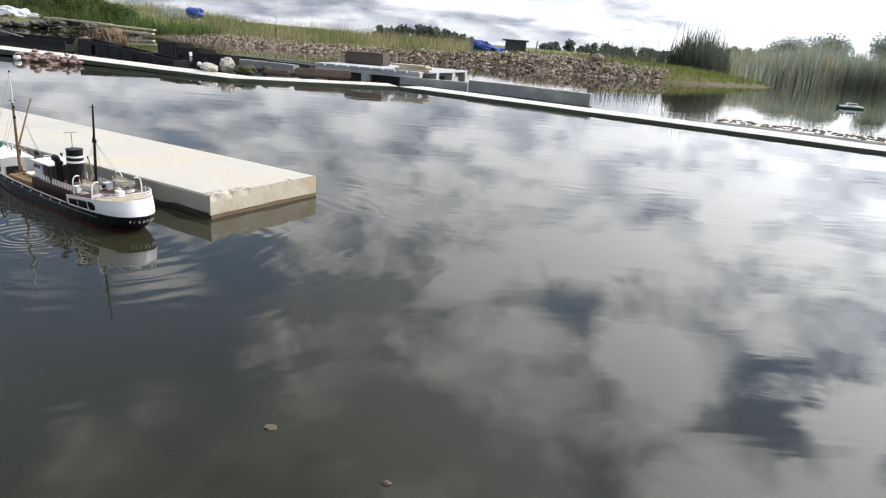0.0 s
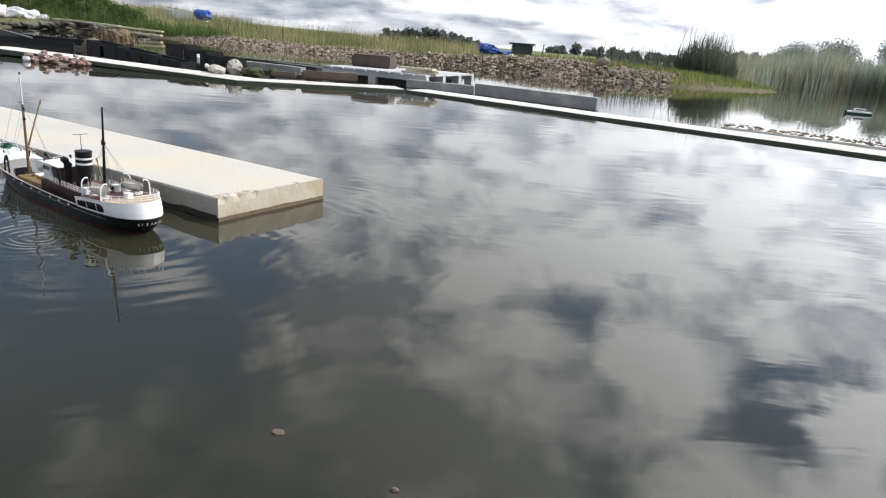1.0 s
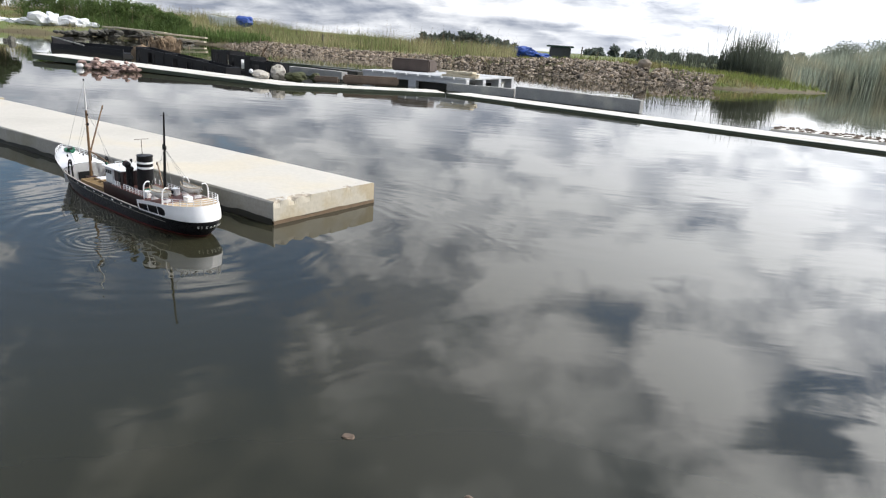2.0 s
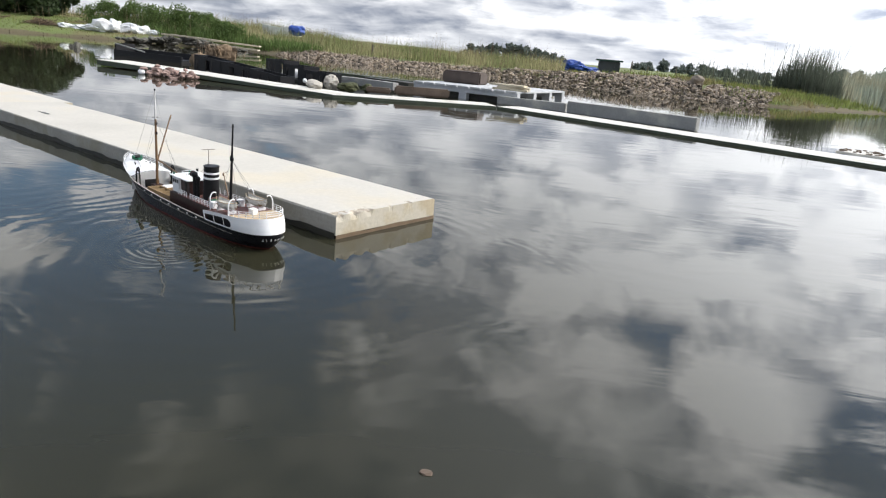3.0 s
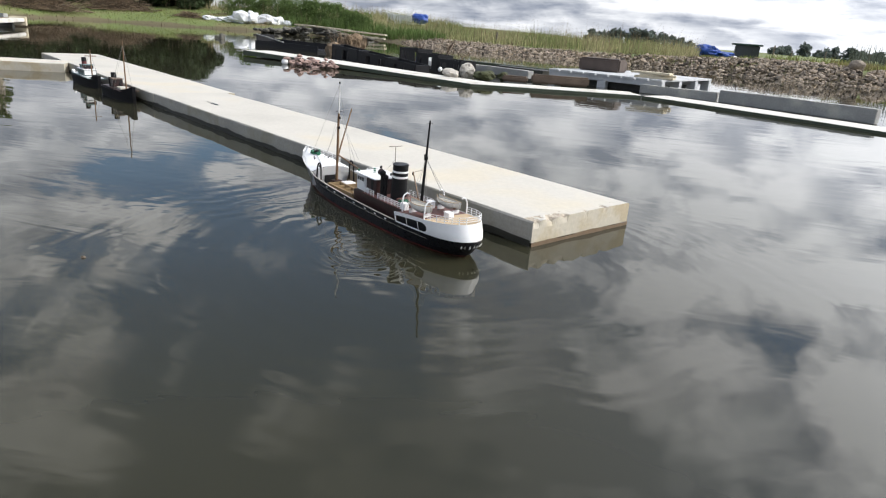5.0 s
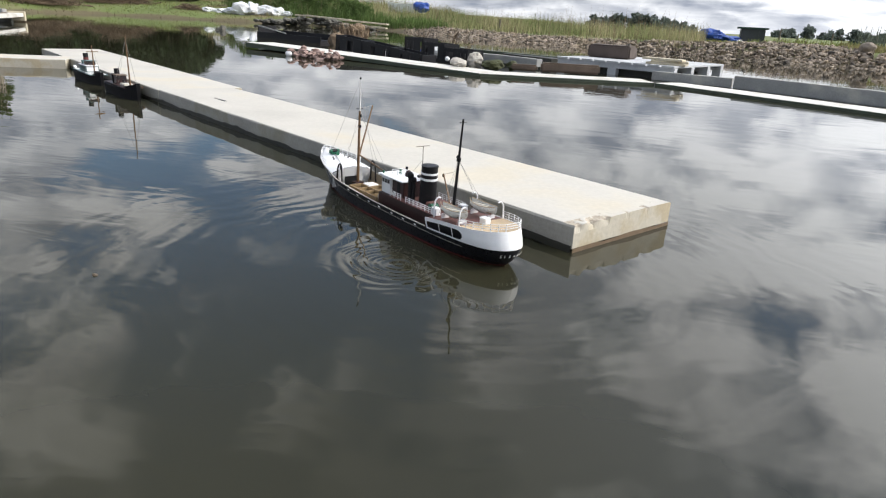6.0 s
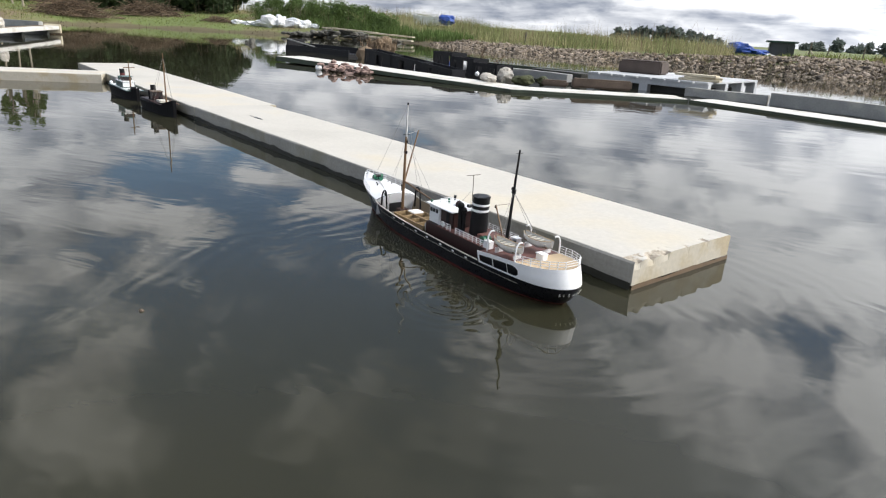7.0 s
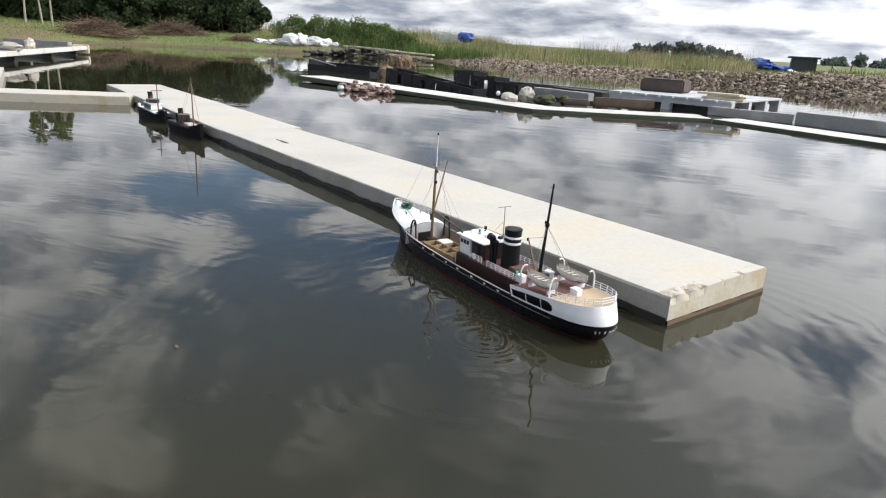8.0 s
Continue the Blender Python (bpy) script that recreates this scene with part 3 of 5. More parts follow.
def hull_point(u, z, side, grow=0.0):
    xb, xs = curve_at(BOW_X, z), curve_at(STERN_X, z)
    h = curve_at(SHEER, u)
    bw, bd = curve_at(WATER_B, u), curve_at(DECK_B, u)
    if z <= 0:
        y = bw * (1 + z * 7)
    else:
        y = bw + (bd - bw) * min(1.15, (z / h)) ** 0.75
    return Vector((xb + u * (xs - xb), side * (max(y, 0.0001) + (grow if 0.0005 < u < 0.9995 else 0.0)), z))


US = [0, 0.008, 0.02, 0.04, 0.06, 0.09, 0.12, 0.15, 0.18, 0.2, 0.22] + [0.22 + 0.03 * i for i in range(1, 20)] + [0.82, 0.85, 0.88, 0.905, 0.93, 0.95, 0.965, 0.98, 0.99, 0.996, 1]


def hull_band(levels, us=US, grow=0.0):
    """A strip of the ship's side, both sides; levels(u) gives the heights."""
    bm = bmesh.new()
    for side in (-1, 1):
        rows = [[bm.verts.new(hull_point(u, z, side, grow)) for z in levels(u)] for u in us]
        for a, b in zip(rows, rows[1:]):
            for i in range(len(a) - 1):
                bm.faces.new((a[i], a[i + 1], b[i + 1], b[i]))
    bmesh.ops.remove_doubles(bm, verts=bm.verts, dist=0.0012)
    return bm


def sheer(u):
    return curve_at(SHEER, u)


def deck_sheet(z_of, u0, u1, inset=0.002, camber=0.0, n_u=24, n_y=6):
    bm = bmesh.new()
    rows = []
    for i in range(n_u + 1):
        u = u0 + (u1 - u0) * i / n_u
        z = z_of(u)
        e = hull_point(u, z, 1)
        w = max(e.y - inset, 0.0004)
        rows.append([bm.verts.new((e.x, w * (2 * j / n_y - 1), z + camber * (1 - (2 * j / n_y - 1) ** 2))) for j in range(n_y + 1)])
    for a, b in zip(rows, rows[1:]):
        for j in range(n_y):
            bm.faces.new((a[j], a[j + 1], b[j + 1], b[j]))
    return bm


def thick(bm, t):
    bmesh.ops.solidify(bm, geom=bm.faces[:], thickness=t)
    return bm


def railing(name, pts, height, parent, rails=3, r=0.00105, posts=True, label="white rail"):
    """Uprights at pts, with level rails between them."""
    bm = bmesh.new()
    for k in range(1, rails + 1):
        pipe(bm, [Vector(p) + Vector((0, 0, height * k / rails)) for p in pts], r * 0.85, 5)
    top = part(name, bm, "white", parent, label)
    for p in pts if posts else ():
        part("rail_post", rodded(p, Vector(p) + Vector((0, 0, height * 1.03)), r * 1.15, seg=6), "white", top)
    return top


def letters(text, size, at, along, upward, parent):
    """Painted letters as a thin mesh; along and upward give their plane."""
    cu = bpy.data.curves.new("lettering", "FONT")
    cu.body, cu.size, cu.extrude, cu.align_x, cu.resolution_u = text, size, 0.0003, "LEFT", 2
    tmp = new("lettering_source", cu)
    me = bpy.data.meshes.new_from_object(tmp.evaluated_get(bpy.context.evaluated_depsgraph_get()))
    bpy.data.objects.remove(tmp)
    me.name = "lettering"
    me.materials.clear()
    me.materials.append(M["lettering"])
    ob = new("lettering", me)
    x = Vector(along).normalized()
    z = x.cross(Vector(upward)).normalized()
    y = z.cross(x)
    ob.matrix_basis = Matrix.Translation(at) @ Matrix((x, y, z)).transposed().to_4x4()
    ob.parent = parent
    ob["label"] = "white painted letters"
    return ob


SHIP = pose(-1.700, 2.390, 0.0, 0, 0, -34.8)
ship = empty("model_trawler", SHIP, "model steam trawler, black hull, white stern, afloat beside the jetty", "model ship")

# hull
hull = part("hull", hull_band(lambda u: [0.006, 0.016, 0.028, 0.040, sheer(u) * 0.86, sheer(u)]), "hull_black", ship, "glossy black hull", True)
part("boot_topping", hull_band(lambda u: [-0.035, -0.02, 0.0, 0.0062], grow=0.0004), "red", hull, "dark red bottom paint", True)
part("keel_plate", deck_sheet(lambda u: -0.034, 0.02, 0.97), "red", hull)
US_WELL = [u for u in US if 0.175 <= u <= 0.74]
part("bulwark_lining", hull_band(lambda u: [0.028, sheer(u) - 0.001], US_WELL, grow=-0.0025), "bulwark", ship, "tan inside of the bulwark")
part("cap_rail", thick(hull_band(lambda u: [sheer(u) - 0.0012, sheer(u) + 0.0008], US_WELL, grow=0.0008), 0.0035), "cream", ship, "pale cap rail")
part("rubbing_strake", hull_band(lambda u: [sheer(u) * 0.70 - 0.0007, sheer(u) * 0.70 + 0.0007], [u for u in US if 0.13 <= u <= 0.89], grow=0.0010), "cream", hull, "thin pale line along the hull")
part("well_deck", deck_sheet(lambda u: 0.030, 0.15, 0.76, camber=0.002), "well", ship, "weathered working deck")
for u in (0.30, 0.36, 0.43, 0.49, 0.56, 0.62, 0.68):
    for side in (-1, 1):
        c = hull_point(u, sheer(u) * 0.80, side, 0.0006)
        part("freeing_port", boxed(c.x - 0.0045, c.x + 0.0045, c.y - 0.0006, c.y + 0.0006, c.z - 0.0022, c.z + 0.0022), "white", hull, "small white scupper plate")

# whaleback
FORE = 0.19
whale = part("whaleback", deck_sheet(lambda u: sheer(u) + 0.0015, 0.0, FORE, inset=-0.0012, camber=0.016, n_u=20, n_y=10), "white", ship, "white cambered whaleback deck", True)
part("whaleback_rim", thick(hull_band(lambda u: [sheer(u) - 0.003, sheer(u) + 0.003], [u for u in US if u <= 0.19], grow=0.0012), 0.001), "white", whale)
bm = bmesh.new()
e = hull_point(FORE, sheer(FORE), 1)
zt, w, x0 = sheer(FORE), e.y, e.x
cols = 12
lo = [bm.verts.new((x0 - 0.001, w * (2 * j / cols - 1), 0.030)) for j in range(cols + 1)]
hi = [bm.verts.new((x0 + 0.002, w * (2 * j / cols - 1), zt + 0.001 + 0.016 * (1 - (2 * j / cols - 1) ** 2))) for j in range(cols + 1)]
for j in range(cols):
    bm.faces.new((lo[j], lo[j + 1], hi[j + 1], hi[j]))
part("forward_bulkhead", thick(bm, 0.002), "white", ship, "white bulkhead under the whaleback")
part("doorway", boxed(x0 + 0.0005, x0 + 0.0045, -0.030, 0.022, 0.034, 0.064, bevel=0.001), "dark", ship, "dark opening under the whaleback")
us_rail = [0.0, 0.012, 0.03, 0.05, 0.07, 0.09, 0.11, 0.13]
pts = [hull_point(u, sheer(u) + 0.002, -1, -0.002) for u in us_rail[::-1]] + [hull_point(u, sheer(u) + 0.002, 1, -0.002) for u in us_rail[1:]]
railing("bow_rail", pts, 0.021, whale)
wind = part("windlass", boxed(0.022, 0.050, -0.016, 0.016, 0.117, 0.121, bevel=0.001), "green", ship, "green anchor windlass")
for y in (-0.014, -0.005, 0.005, 0.014):
    part("drum", rodded((0.036, y - 0.004, 0.126), (0.036, y + 0.004, 0.126), 0.0065, seg=14), "green" if abs(y) > 0.01 else "black", wind)
part("gear_box", boxed(0.050, 0.060, -0.007, 0.007, 0.114, 0.126, bevel=0.0015), "green", wind)
for y in (-0.028, 0.028):
    part("bollard", rodded((0.085, y, 0.098), (0.085, y, 0.113), 0.0022, 0.0026), "black", whale)
    part("mooring_cleat", rodded((0.062, y * 0.8, 0.107), (0.070, y * 0.8, 0.113), 0.002), "black", whale)
part("deck_vent", rodded((0.15, 0.03, 0.088), (0.15, 0.03, 0.118), 0.0018, 0.0030), "black", whale, "slim black ventilator")
part("anchor_chain", pipe(bmesh.new(), [(0.052, -0.006, 0.117), (0.09, -0.013, 0.111), (0.135, -0.026, 0.099)], 0.0016, 6), "grey", whale)
part("jack_staff", rodded((-0.024, 0, 0.112), (-0.028, 0, 0.137), 0.0009), "white", whale)

# fore mast and derricks
MB, MT = Vector((0.206, 0, 0.028)), Vector((0.219, 0, 0.397))


def on_mast(z):
    return MB + (MT - MB) * ((z - MB.z) / (MT.z - MB.z))


mast = part("fore_mast", rodded(MB, on_mast(0.293), 0.0050, 0.0038, 12), "wood", ship, "varnished wooden fore mast")
part("topmast", rodded(on_mast(0.285), MT, 0.0034, 0.0016, 10), "grey", mast, "slim pale grey topmast")
part("masthead", rodded(on_mast(0.394), on_mast(0.401), 0.0028), "black", mast)
for z, w in ((0.300, 0.012), (0.243, 0.006)):
    p = on_mast(z)
    part("crosstree", boxed(p.x - 0.0012, p.x + 0.0012, -w, w, z - 0.001, z + 0.001), "black", mast)
p = on_mast(0.243)
part("lantern", lump(bmesh.new(), (p.x + 0.006, 0, p.z), (0.004, 0.004, 0.006), 3, 0.1), "black", mast)
p = on_mast(0.278)
part("lantern", lump(bmesh.new(), (p.x + 0.006, 0.002, p.z), (0.003, 0.003, 0.005), 4, 0.1), "black", mast)
part("mast_house", boxed(0.192, 0.222, -0.016, 0.016, 0.030, 0.052, bevel=0.001), "brown", ship, "small brown house at the mast foot")
b1 = part("derrick_boom", rodded((0.200, 0.008, 0.140), (0.155, 0.085, 0.300), 0.0032, 0.0022), "wood", ship, "raised wooden derrick boom")
part("pulley", lump(bmesh.new(), (0.152, 0.085, 0.291), (0.003, 0.002, 0.006), 1, 0.1), "black", b1)
b2 = part("derrick_boom", rodded((0.213, 0, 0.146), (0.392, 0.006, 0.117), 0.0030, 0.0022), "wood", ship, "lowered wooden derrick boom over the hatch")
part("pulley", lump(bmesh.new(), (0.390, 0.006, 0.107), (0.003, 0.002, 0.007), 2, 0.1), "black", b2)
rig = bmesh.new()
for a, b in (((0.219, 0, 0.392), (0.02, 0.0, 0.128)), ((0.216, 0, 0.30), (0.155, 0.085, 0.30)), ((0.217, 0, 0.30), (0.235, -0.078, 0.07)), ((0.217, 0, 0.30), (0.235, 0.078, 0.07)),
             ((0.216, 0, 0.29), (0.39, 0.006, 0.118)), ((0.216, 0, 0.26), (0.12, -0.01, 0.105)), ((0.219, 0, 0.385), (0.19, 0.074, 0.08))):
    rod(rig, a, b, 0.00045, seg=4)
part("rigging", rig, "line", mast, "thin rigging lines")

# gallows on both sides
for side in (-1, 1):
    y = side * 0.066
    g = part("trawl_gallows", pipe(bmesh.new(), [(0.180, y, 0.045), (0.184, y * 0.99, 0.098), (0.190, y * 0.97, 0.113), (0.199, y * 0.96, 0.117), (0.207, y * 0.97, 0.112), (0.212, y * 0.99, 0.098), (0.216, y, 0.045)], 0.0028, 8), "black", ship,
             "black arched trawl gallows")
    part("gallows_block", lump(bmesh.new(), (0.199, y * 0.96, 0.105), (0.004, 0.003, 0.006), 6, 0.1), "black", g)

# fish hatch
hatch = part("hatch", boxed(0.232, 0.408, -0.046, 0.046, 0.0305, 0.034), "well", ship, "open hatch with wooden pounds")
for y in (-0.046, 0.0, 0.046):
    part("coaming_board", boxed(0.232, 0.408, y - 0.0016, y + 0.0016, 0.034, 0.051), "pound_wood", hatch)
for i in range(5):
    x = 0.232 + 0.044 * i
    part("coaming_board", boxed(x - 0.0016, x + 0.0016, -0.0444, 0.0444, 0.034, 0.0495 if i % 4 else 0.0515), "pound_wood", hatch)
for x, y in ((0.254, 0.023), (0.386, 0.023)):
    part("hatch_cover", boxed(x - 0.0195, x + 0.0195, y - 0.0195, y + 0.0195, 0.045, 0.0525, bevel=0.0008), "cream" if x > 0.3 else "white", hatch, "white hatch cover")
for x, y in ((0.254, -0.022), (0.298, -0.022), (0.342, -0.022), (0.386, -0.022), (0.298, 0.023), (0.342, 0.023)):
    part("pound_floor", boxed(x - 0.019, x + 0.019, y - 0.019, y + 0.019, 0.0342, 0.036), "dark" if y > 0 else "well", hatch)

# trawl winch
winch = part("trawl_winch", boxed(0.414, 0.430, -0.042, 0.042, 0.031, 0.040, bevel=0.001), "black", ship, "trawl winch wound with rope")
for y in (-0.033, -0.014, 0.014, 0.033):
    part("rope_drum", rodded((0.422, y - 0.007, 0.051), (0.422, y + 0.007, 0.051), 0.0135, seg=18), "rope", winch, "drum wound with brown rope")
    for o in (-0.008, 0.008):
        part("drum_flange", rodded((0.422, y + o - 0.0006, 0.051), (0.422, y + o + 0.0006, 0.051), 0.0165, seg=18), "grey", winch)

# deck house, bridge
def house(x0, x1, w0, w1, z0, z1, bevel=0.002):
    return boxed(x0, x1, -w0, w1, z0, z1, bevel=bevel)


part("deck_house", house(0.436, 0.735, 0.058, 0.058, 0.030, 0.079), "brown", ship, "dark oxblood deck house")
part("boat_deck", boxed(0.500, 0.745, -0.0625, 0.0625, 0.079, 0.0815, bevel=0.0006), "deck_red", ship, "red-brown upper deck")
bridge = part("wheelhouse", house(0.440, 0.491, 0.049, 0.049, 0.0795, 0.132), "white", ship, "white wheelhouse with dark windows")
part("bridge_front", boxed(0.430, 0.444, -0.040, 0.040, 0.088, 0.131, bevel=0.005), "white", bridge)
part("bridge_base", boxed(0.432, 0.442, -0.044, 0.044, 0.070, 0.089, bevel=0.002), "brown", ship)
part("chart_house", house(0.4915, 0.556, 0.043, 0.043, 0.0818, 0.1315), "brown", ship, "oxblood house behind the bridge")
roof = part("bridge_roof", boxed(0.424, 0.562, -0.054, 0.054, 0.132, 0.1352, bevel=0.0012), "white", ship, "white bridge roof")
for y in (-0.033, -0.020, -0.007, 0.007, 0.020, 0.033):
    part("window", boxed(0.4292, 0.4305, y - 0.0048, y + 0.0048, 0.114, 0.125), "dark", bridge, "small dark pane")
for side in (-1, 1):
    for x in (0.451, 0.4655, 0.480):
        part("window", boxed(x - 0.0055, x + 0.0055, side * 0.0492 - 0.0006, side * 0.0492 + 0.0006, 0.112, 0.124), "dark", bridge, "small dark pane")
part("door", boxed(0.522, 0.536, -0.0442, -0.0428, 0.083, 0.124), "black", ship)
railing("roof_rail", [(0.455, -0.02, 0.1352), (0.455, 0.02, 0.1352), (0.485, 0.02, 0.1352), (0.485, -0.02, 0.1352)], 0.012, roof, 2)
part("compass_binnacle", rodded((0.470, 0.0, 0.1352), (0.470, 0.0, 0.150), 0.0045, 0.003, 10), "green", roof, "green compass binnacle")
part("lamp_locker", boxed(0.500, 0.512, -0.006, 0.008, 0.1352, 0.143, bevel=0.001), "white", roof)
part("side_light", lump(bmesh.new(), (0.440, -0.042, 0.140), (0.004, 0.003, 0.005), 9, 0.1), "green", roof)
part("roof_vent", rodded((0.448, 0.038, 0.1352), (0.448, 0.038, 0.150), 0.003, 0.0045, 10), "black", roof)
part("roof_vent", rodded((0.532, 0.030, 0.1352), (0.532, 0.030, 0.142), 0.008, 0.008, 14), "black", roof)
ant = part("aerial_post", rodded((0.537, 0.036, 0.1352), (0.535, 0.036, 0.231), 0.0013, 0.0010), "bark", roof, "brown aerial post")
part("aerial_bar", rodded((0.535, 0.012, 0.231), (0.535, 0.060, 0.231), 0.0009), "bark", ant)
st = bmesh.new()
rod(st, (0.536, 0.036, 0.19), (0.495, 0.02, 0.136), 0.0004, seg=4)
rod(st, (0.536, 0.036, 0.19), (0.556, 0.01, 0.136), 0.0004, seg=4)
part("stay", st, "line", ant)
railing("bridge_rail", [(0.510, -0.060, 0.0815), (0.530, -0.060, 0.0815), (0.550, -0.060, 0.0815), (0.566, -0.060, 0.0815)], 0.018, ship)
railing("bridge_rail", [(0.510, 0.060, 0.0815), (0.530, 0.060, 0.0815), (0.550, 0.060, 0.0815), (0.566, 0.060, 0.0815)], 0.018, ship)
bm = bmesh.new()
ring = [(0.530 + 0.0065 * math.cos(a), -0.0605, 0.0935 + 0.0065 * math.sin(a)) for a in np.linspace(0, 2 * math.pi, 15)]
part("life_ring", pipe(bm, ring, 0.0018, 8), "white", ship, "white life ring on the rail")

# funnel and ventilators
FB, FT = Vector((0.618, 0, 0.080)), Vector((0.624, 0, 0.192))
funnel = part("funnel", rodded(FB, FT, 0.0262, 0.0240, 28), "black", ship, "black funnel with two white bands", True)


def on_funnel(q):
    return FB + (FT - FB) * q


for q0, q1 in ((0.64, 0.70), (0.79, 0.845)):
    part("funnel_band", rod(bmesh.new(), on_funnel(q0), on_funnel(q1), 0.0267 - 0.0022 * q0, 0.0267 - 0.0022 * q1, 28, True), "white", funnel, "white band")
part("funnel_rim", rodded(on_funnel(0.985), on_funnel(1.01), 0.0252, 0.0252, 28), "black", funnel)
part("funnel_mouth", rodded(on_funnel(1.009), on_funnel(1.016), 0.0218, 0.0218, 28), "dark", funnel)
part("whistle_pipe", rodded((0.5925, 0, 0.082), (0.5975, 0, 0.188), 0.0025), "black", funnel)
for x, y, z, r in ((0.578, -0.036, 0.158, 0.0105), (0.580, 0.036, 0.158, 0.0105), (0.588, -0.030, 0.146, 0.0085)):
    v = part("cowl_vent", rodded((x, y, 0.0815), (x, y, z - r * 0.4), r * 0.62, seg=14), "black", ship, "black cowl ventilator")
    bm = bmesh.new()
    bmesh.ops.create_uvsphere(bm, u_segments=16, v_segments=10, radius=r, matrix=Matrix.Translation((x, y, z)))
    part("cowl", bm, "black", v, smooth=True)
    part("cowl_mouth", rodded((x - r * 0.5, y, z + r * 0.1), (x - r * 1.15, y, z + r * 0.2), r * 0.85, r * 1.05, 16), "brown", v)
part("engine_casing", house(0.645, 0.700, 0.026, 0.026, 0.0816, 0.093), "deck_red", ship, "low engine casing")
aft_w = part("boat_winch", rodded((0.690, -0.040, 0.090), (0.690, -0.018, 0.090), 0.0085, seg=16), "green", ship, "green deck winch")
for y in (-0.041, -0.029, -0.017):
    part("flange", rodded((0.690, y - 0.0008, 0.090), (0.690, y + 0.0008, 0.090), 0.0105, seg=16), "green", aft_w)
for side in (-1, 1):
    xs = [0.592, 0.612, 0.632, 0.652, 0.672, 0.690, 0.708, 0.722]
    railing("deck_rail", [(x, side * 0.0605, 0.0815) for x in xs], 0.017, ship)
d = part("aft_derrick", rodded((0.722, 0.010, 0.082), (0.664, 0.020, 0.176), 0.0026, 0.0018), "wood", ship, "wooden aft derrick")
part("pulley", lump(bmesh.new(), (0.662, 0.020, 0.170), (0.003, 0.002, 0.005), 2, 0.1), "black", d)
part("derrick_rope", rod(rod(bmesh.new(), (0.664, 0.020, 0.174), (0.742, 0.002, 0.20), 0.0005, seg=4), (0.664, 0.02, 0.168), (0.70, 0.035, 0.082), 0.0008, seg=4), "rope", d)

# mizzen mast
ZB, ZT = Vector((0.742, 0, 0.080)), Vector((0.764, 0, 0.347))


def on_mizzen(z):
    return ZB + (ZT - ZB) * ((z - ZB.z) / (ZT.z - ZB.z))


miz = part("mizzen_mast", rodded(ZB, ZT, 0.0052, 0.0024, 12), "black", ship, "black mizzen mast leaning aft")
part("yard", rodded(on_mizzen(0.338) + Vector((0, -0.012, 0)), on_mizzen(0.338) + Vector((0, 0.012, 0)), 0.0007), "black", miz)
p = on_mizzen(0.238)
part("lantern", lump(bmesh.new(), (p.x - 0.006, 0, p.z + 0.004), (0.0035, 0.0035, 0.006), 5, 0.1), "black", miz)
part("mast_band", rodded(on_mizzen(0.232), on_mizzen(0.242), 0.0062, seg=12), "black", miz)
rig = bmesh.new()
for b in ((0.80, -0.076, 0.094), (0.775, -0.076, 0.092), (0.80, 0.076, 0.094), (0.775, 0.076, 0.092), (0.87, 0.02, 0.10), (0.70, 0.05, 0.082)):
    rod(rig, on_mizzen(0.236), b, 0.00045, seg=4)
part("rigging", rig, "line", miz, "thin rigging lines")
part("mast_winch", boxed(0.748, 0.764, -0.018, 0.018, 0.090, 0.102, bevel=0.002), "black", ship, "small black winch at the mizzen foot")

# white stern house with three windows each side
SU0 = 0.735


def white_top(u):
    return curve_at([(SU0, 0.079), (0.80, 0.086), (0.90, 0.093), (1, 0.101)], u)


def white_low(u):
    return curve_at([(0.7, 0.0485), (1, 0.0545)], u)


us_white = [SU0 + (1 - SU0) * q for q in (0, 0.015, 0.02, 0.06, 0.10, 0.14, 0.18, 0.22, 0.225, 0.26, 0.30, 0.34, 0.38, 0.42, 0.425, 0.46, 0.50, 0.54, 0.57, 0.60, 0.64, 0.68, 0.74, 0.80, 0.85, 0.89, 0.92, 0.945, 0.965, 0.98, 0.99, 1)]
OPEN = [(0.02, 0.22), (0.225, 0.42), (0.425, 0.57)]
bm = bmesh.new()
for side in (-1, 1):
    rows = []
    for u in us_white:
        lo_z, hi_z = white_low(u), white_top(u)
        q = (u - SU0) / (1 - SU0)
        tall = 0.0
        for i, (a, b) in enumerate(OPEN):
            if a - 1e-6 <= q <= b + 1e-6:
                tall = 1.0
                if i == 2 and q > 0.5:
                    tall = max(0.0, 1 - ((q - 0.5) / 0.075) ** 2) ** 0.5
        mid = (lo_z + 0.004 + hi_z - 0.010) / 2
        half = (hi_z - 0.010 - lo_z - 0.004) / 2
        zs = [lo_z, lo_z + 0.0039, mid - half * max(tall, 0.05), mid + half * max(tall, 0.05), hi_z - 0.0099, hi_z]
        rows.append((q, [bm.verts.new(hull_point(u, z, side, 0.0008)) for z in zs]))
    for (qa, a), (qb, b) in zip(rows, rows[1:]):
        gap = any(lo_q - 1e-6 <= qa and qb <= hi_q + 1e-6 for lo_q, hi_q in OPEN)
        for i in range(5):
            if gap and i == 2:
                continue
            bm.faces.new((a[i], a[i + 1], b[i + 1], b[i]))
bmesh.ops.remove_doubles(bm, verts=bm.verts, dist=0.0003)
stern = part("stern_plating", thick(bm, 0.0012), "white", ship, "white stern plating with open ports", True)
part("knuckle_line", hull_band(lambda u: [white_low(u) - 0.0007, white_low(u) + 0.0007], [u for u in us_white if u > 0.86], grow=0.0014), "cream", stern)
part("inner_side", hull_band(lambda u: [0.030, white_top(u) - 0.006], [u for u in us_white if u < 0.93], grow=-0.012), "dark", ship, "dark inside of the stern ports")
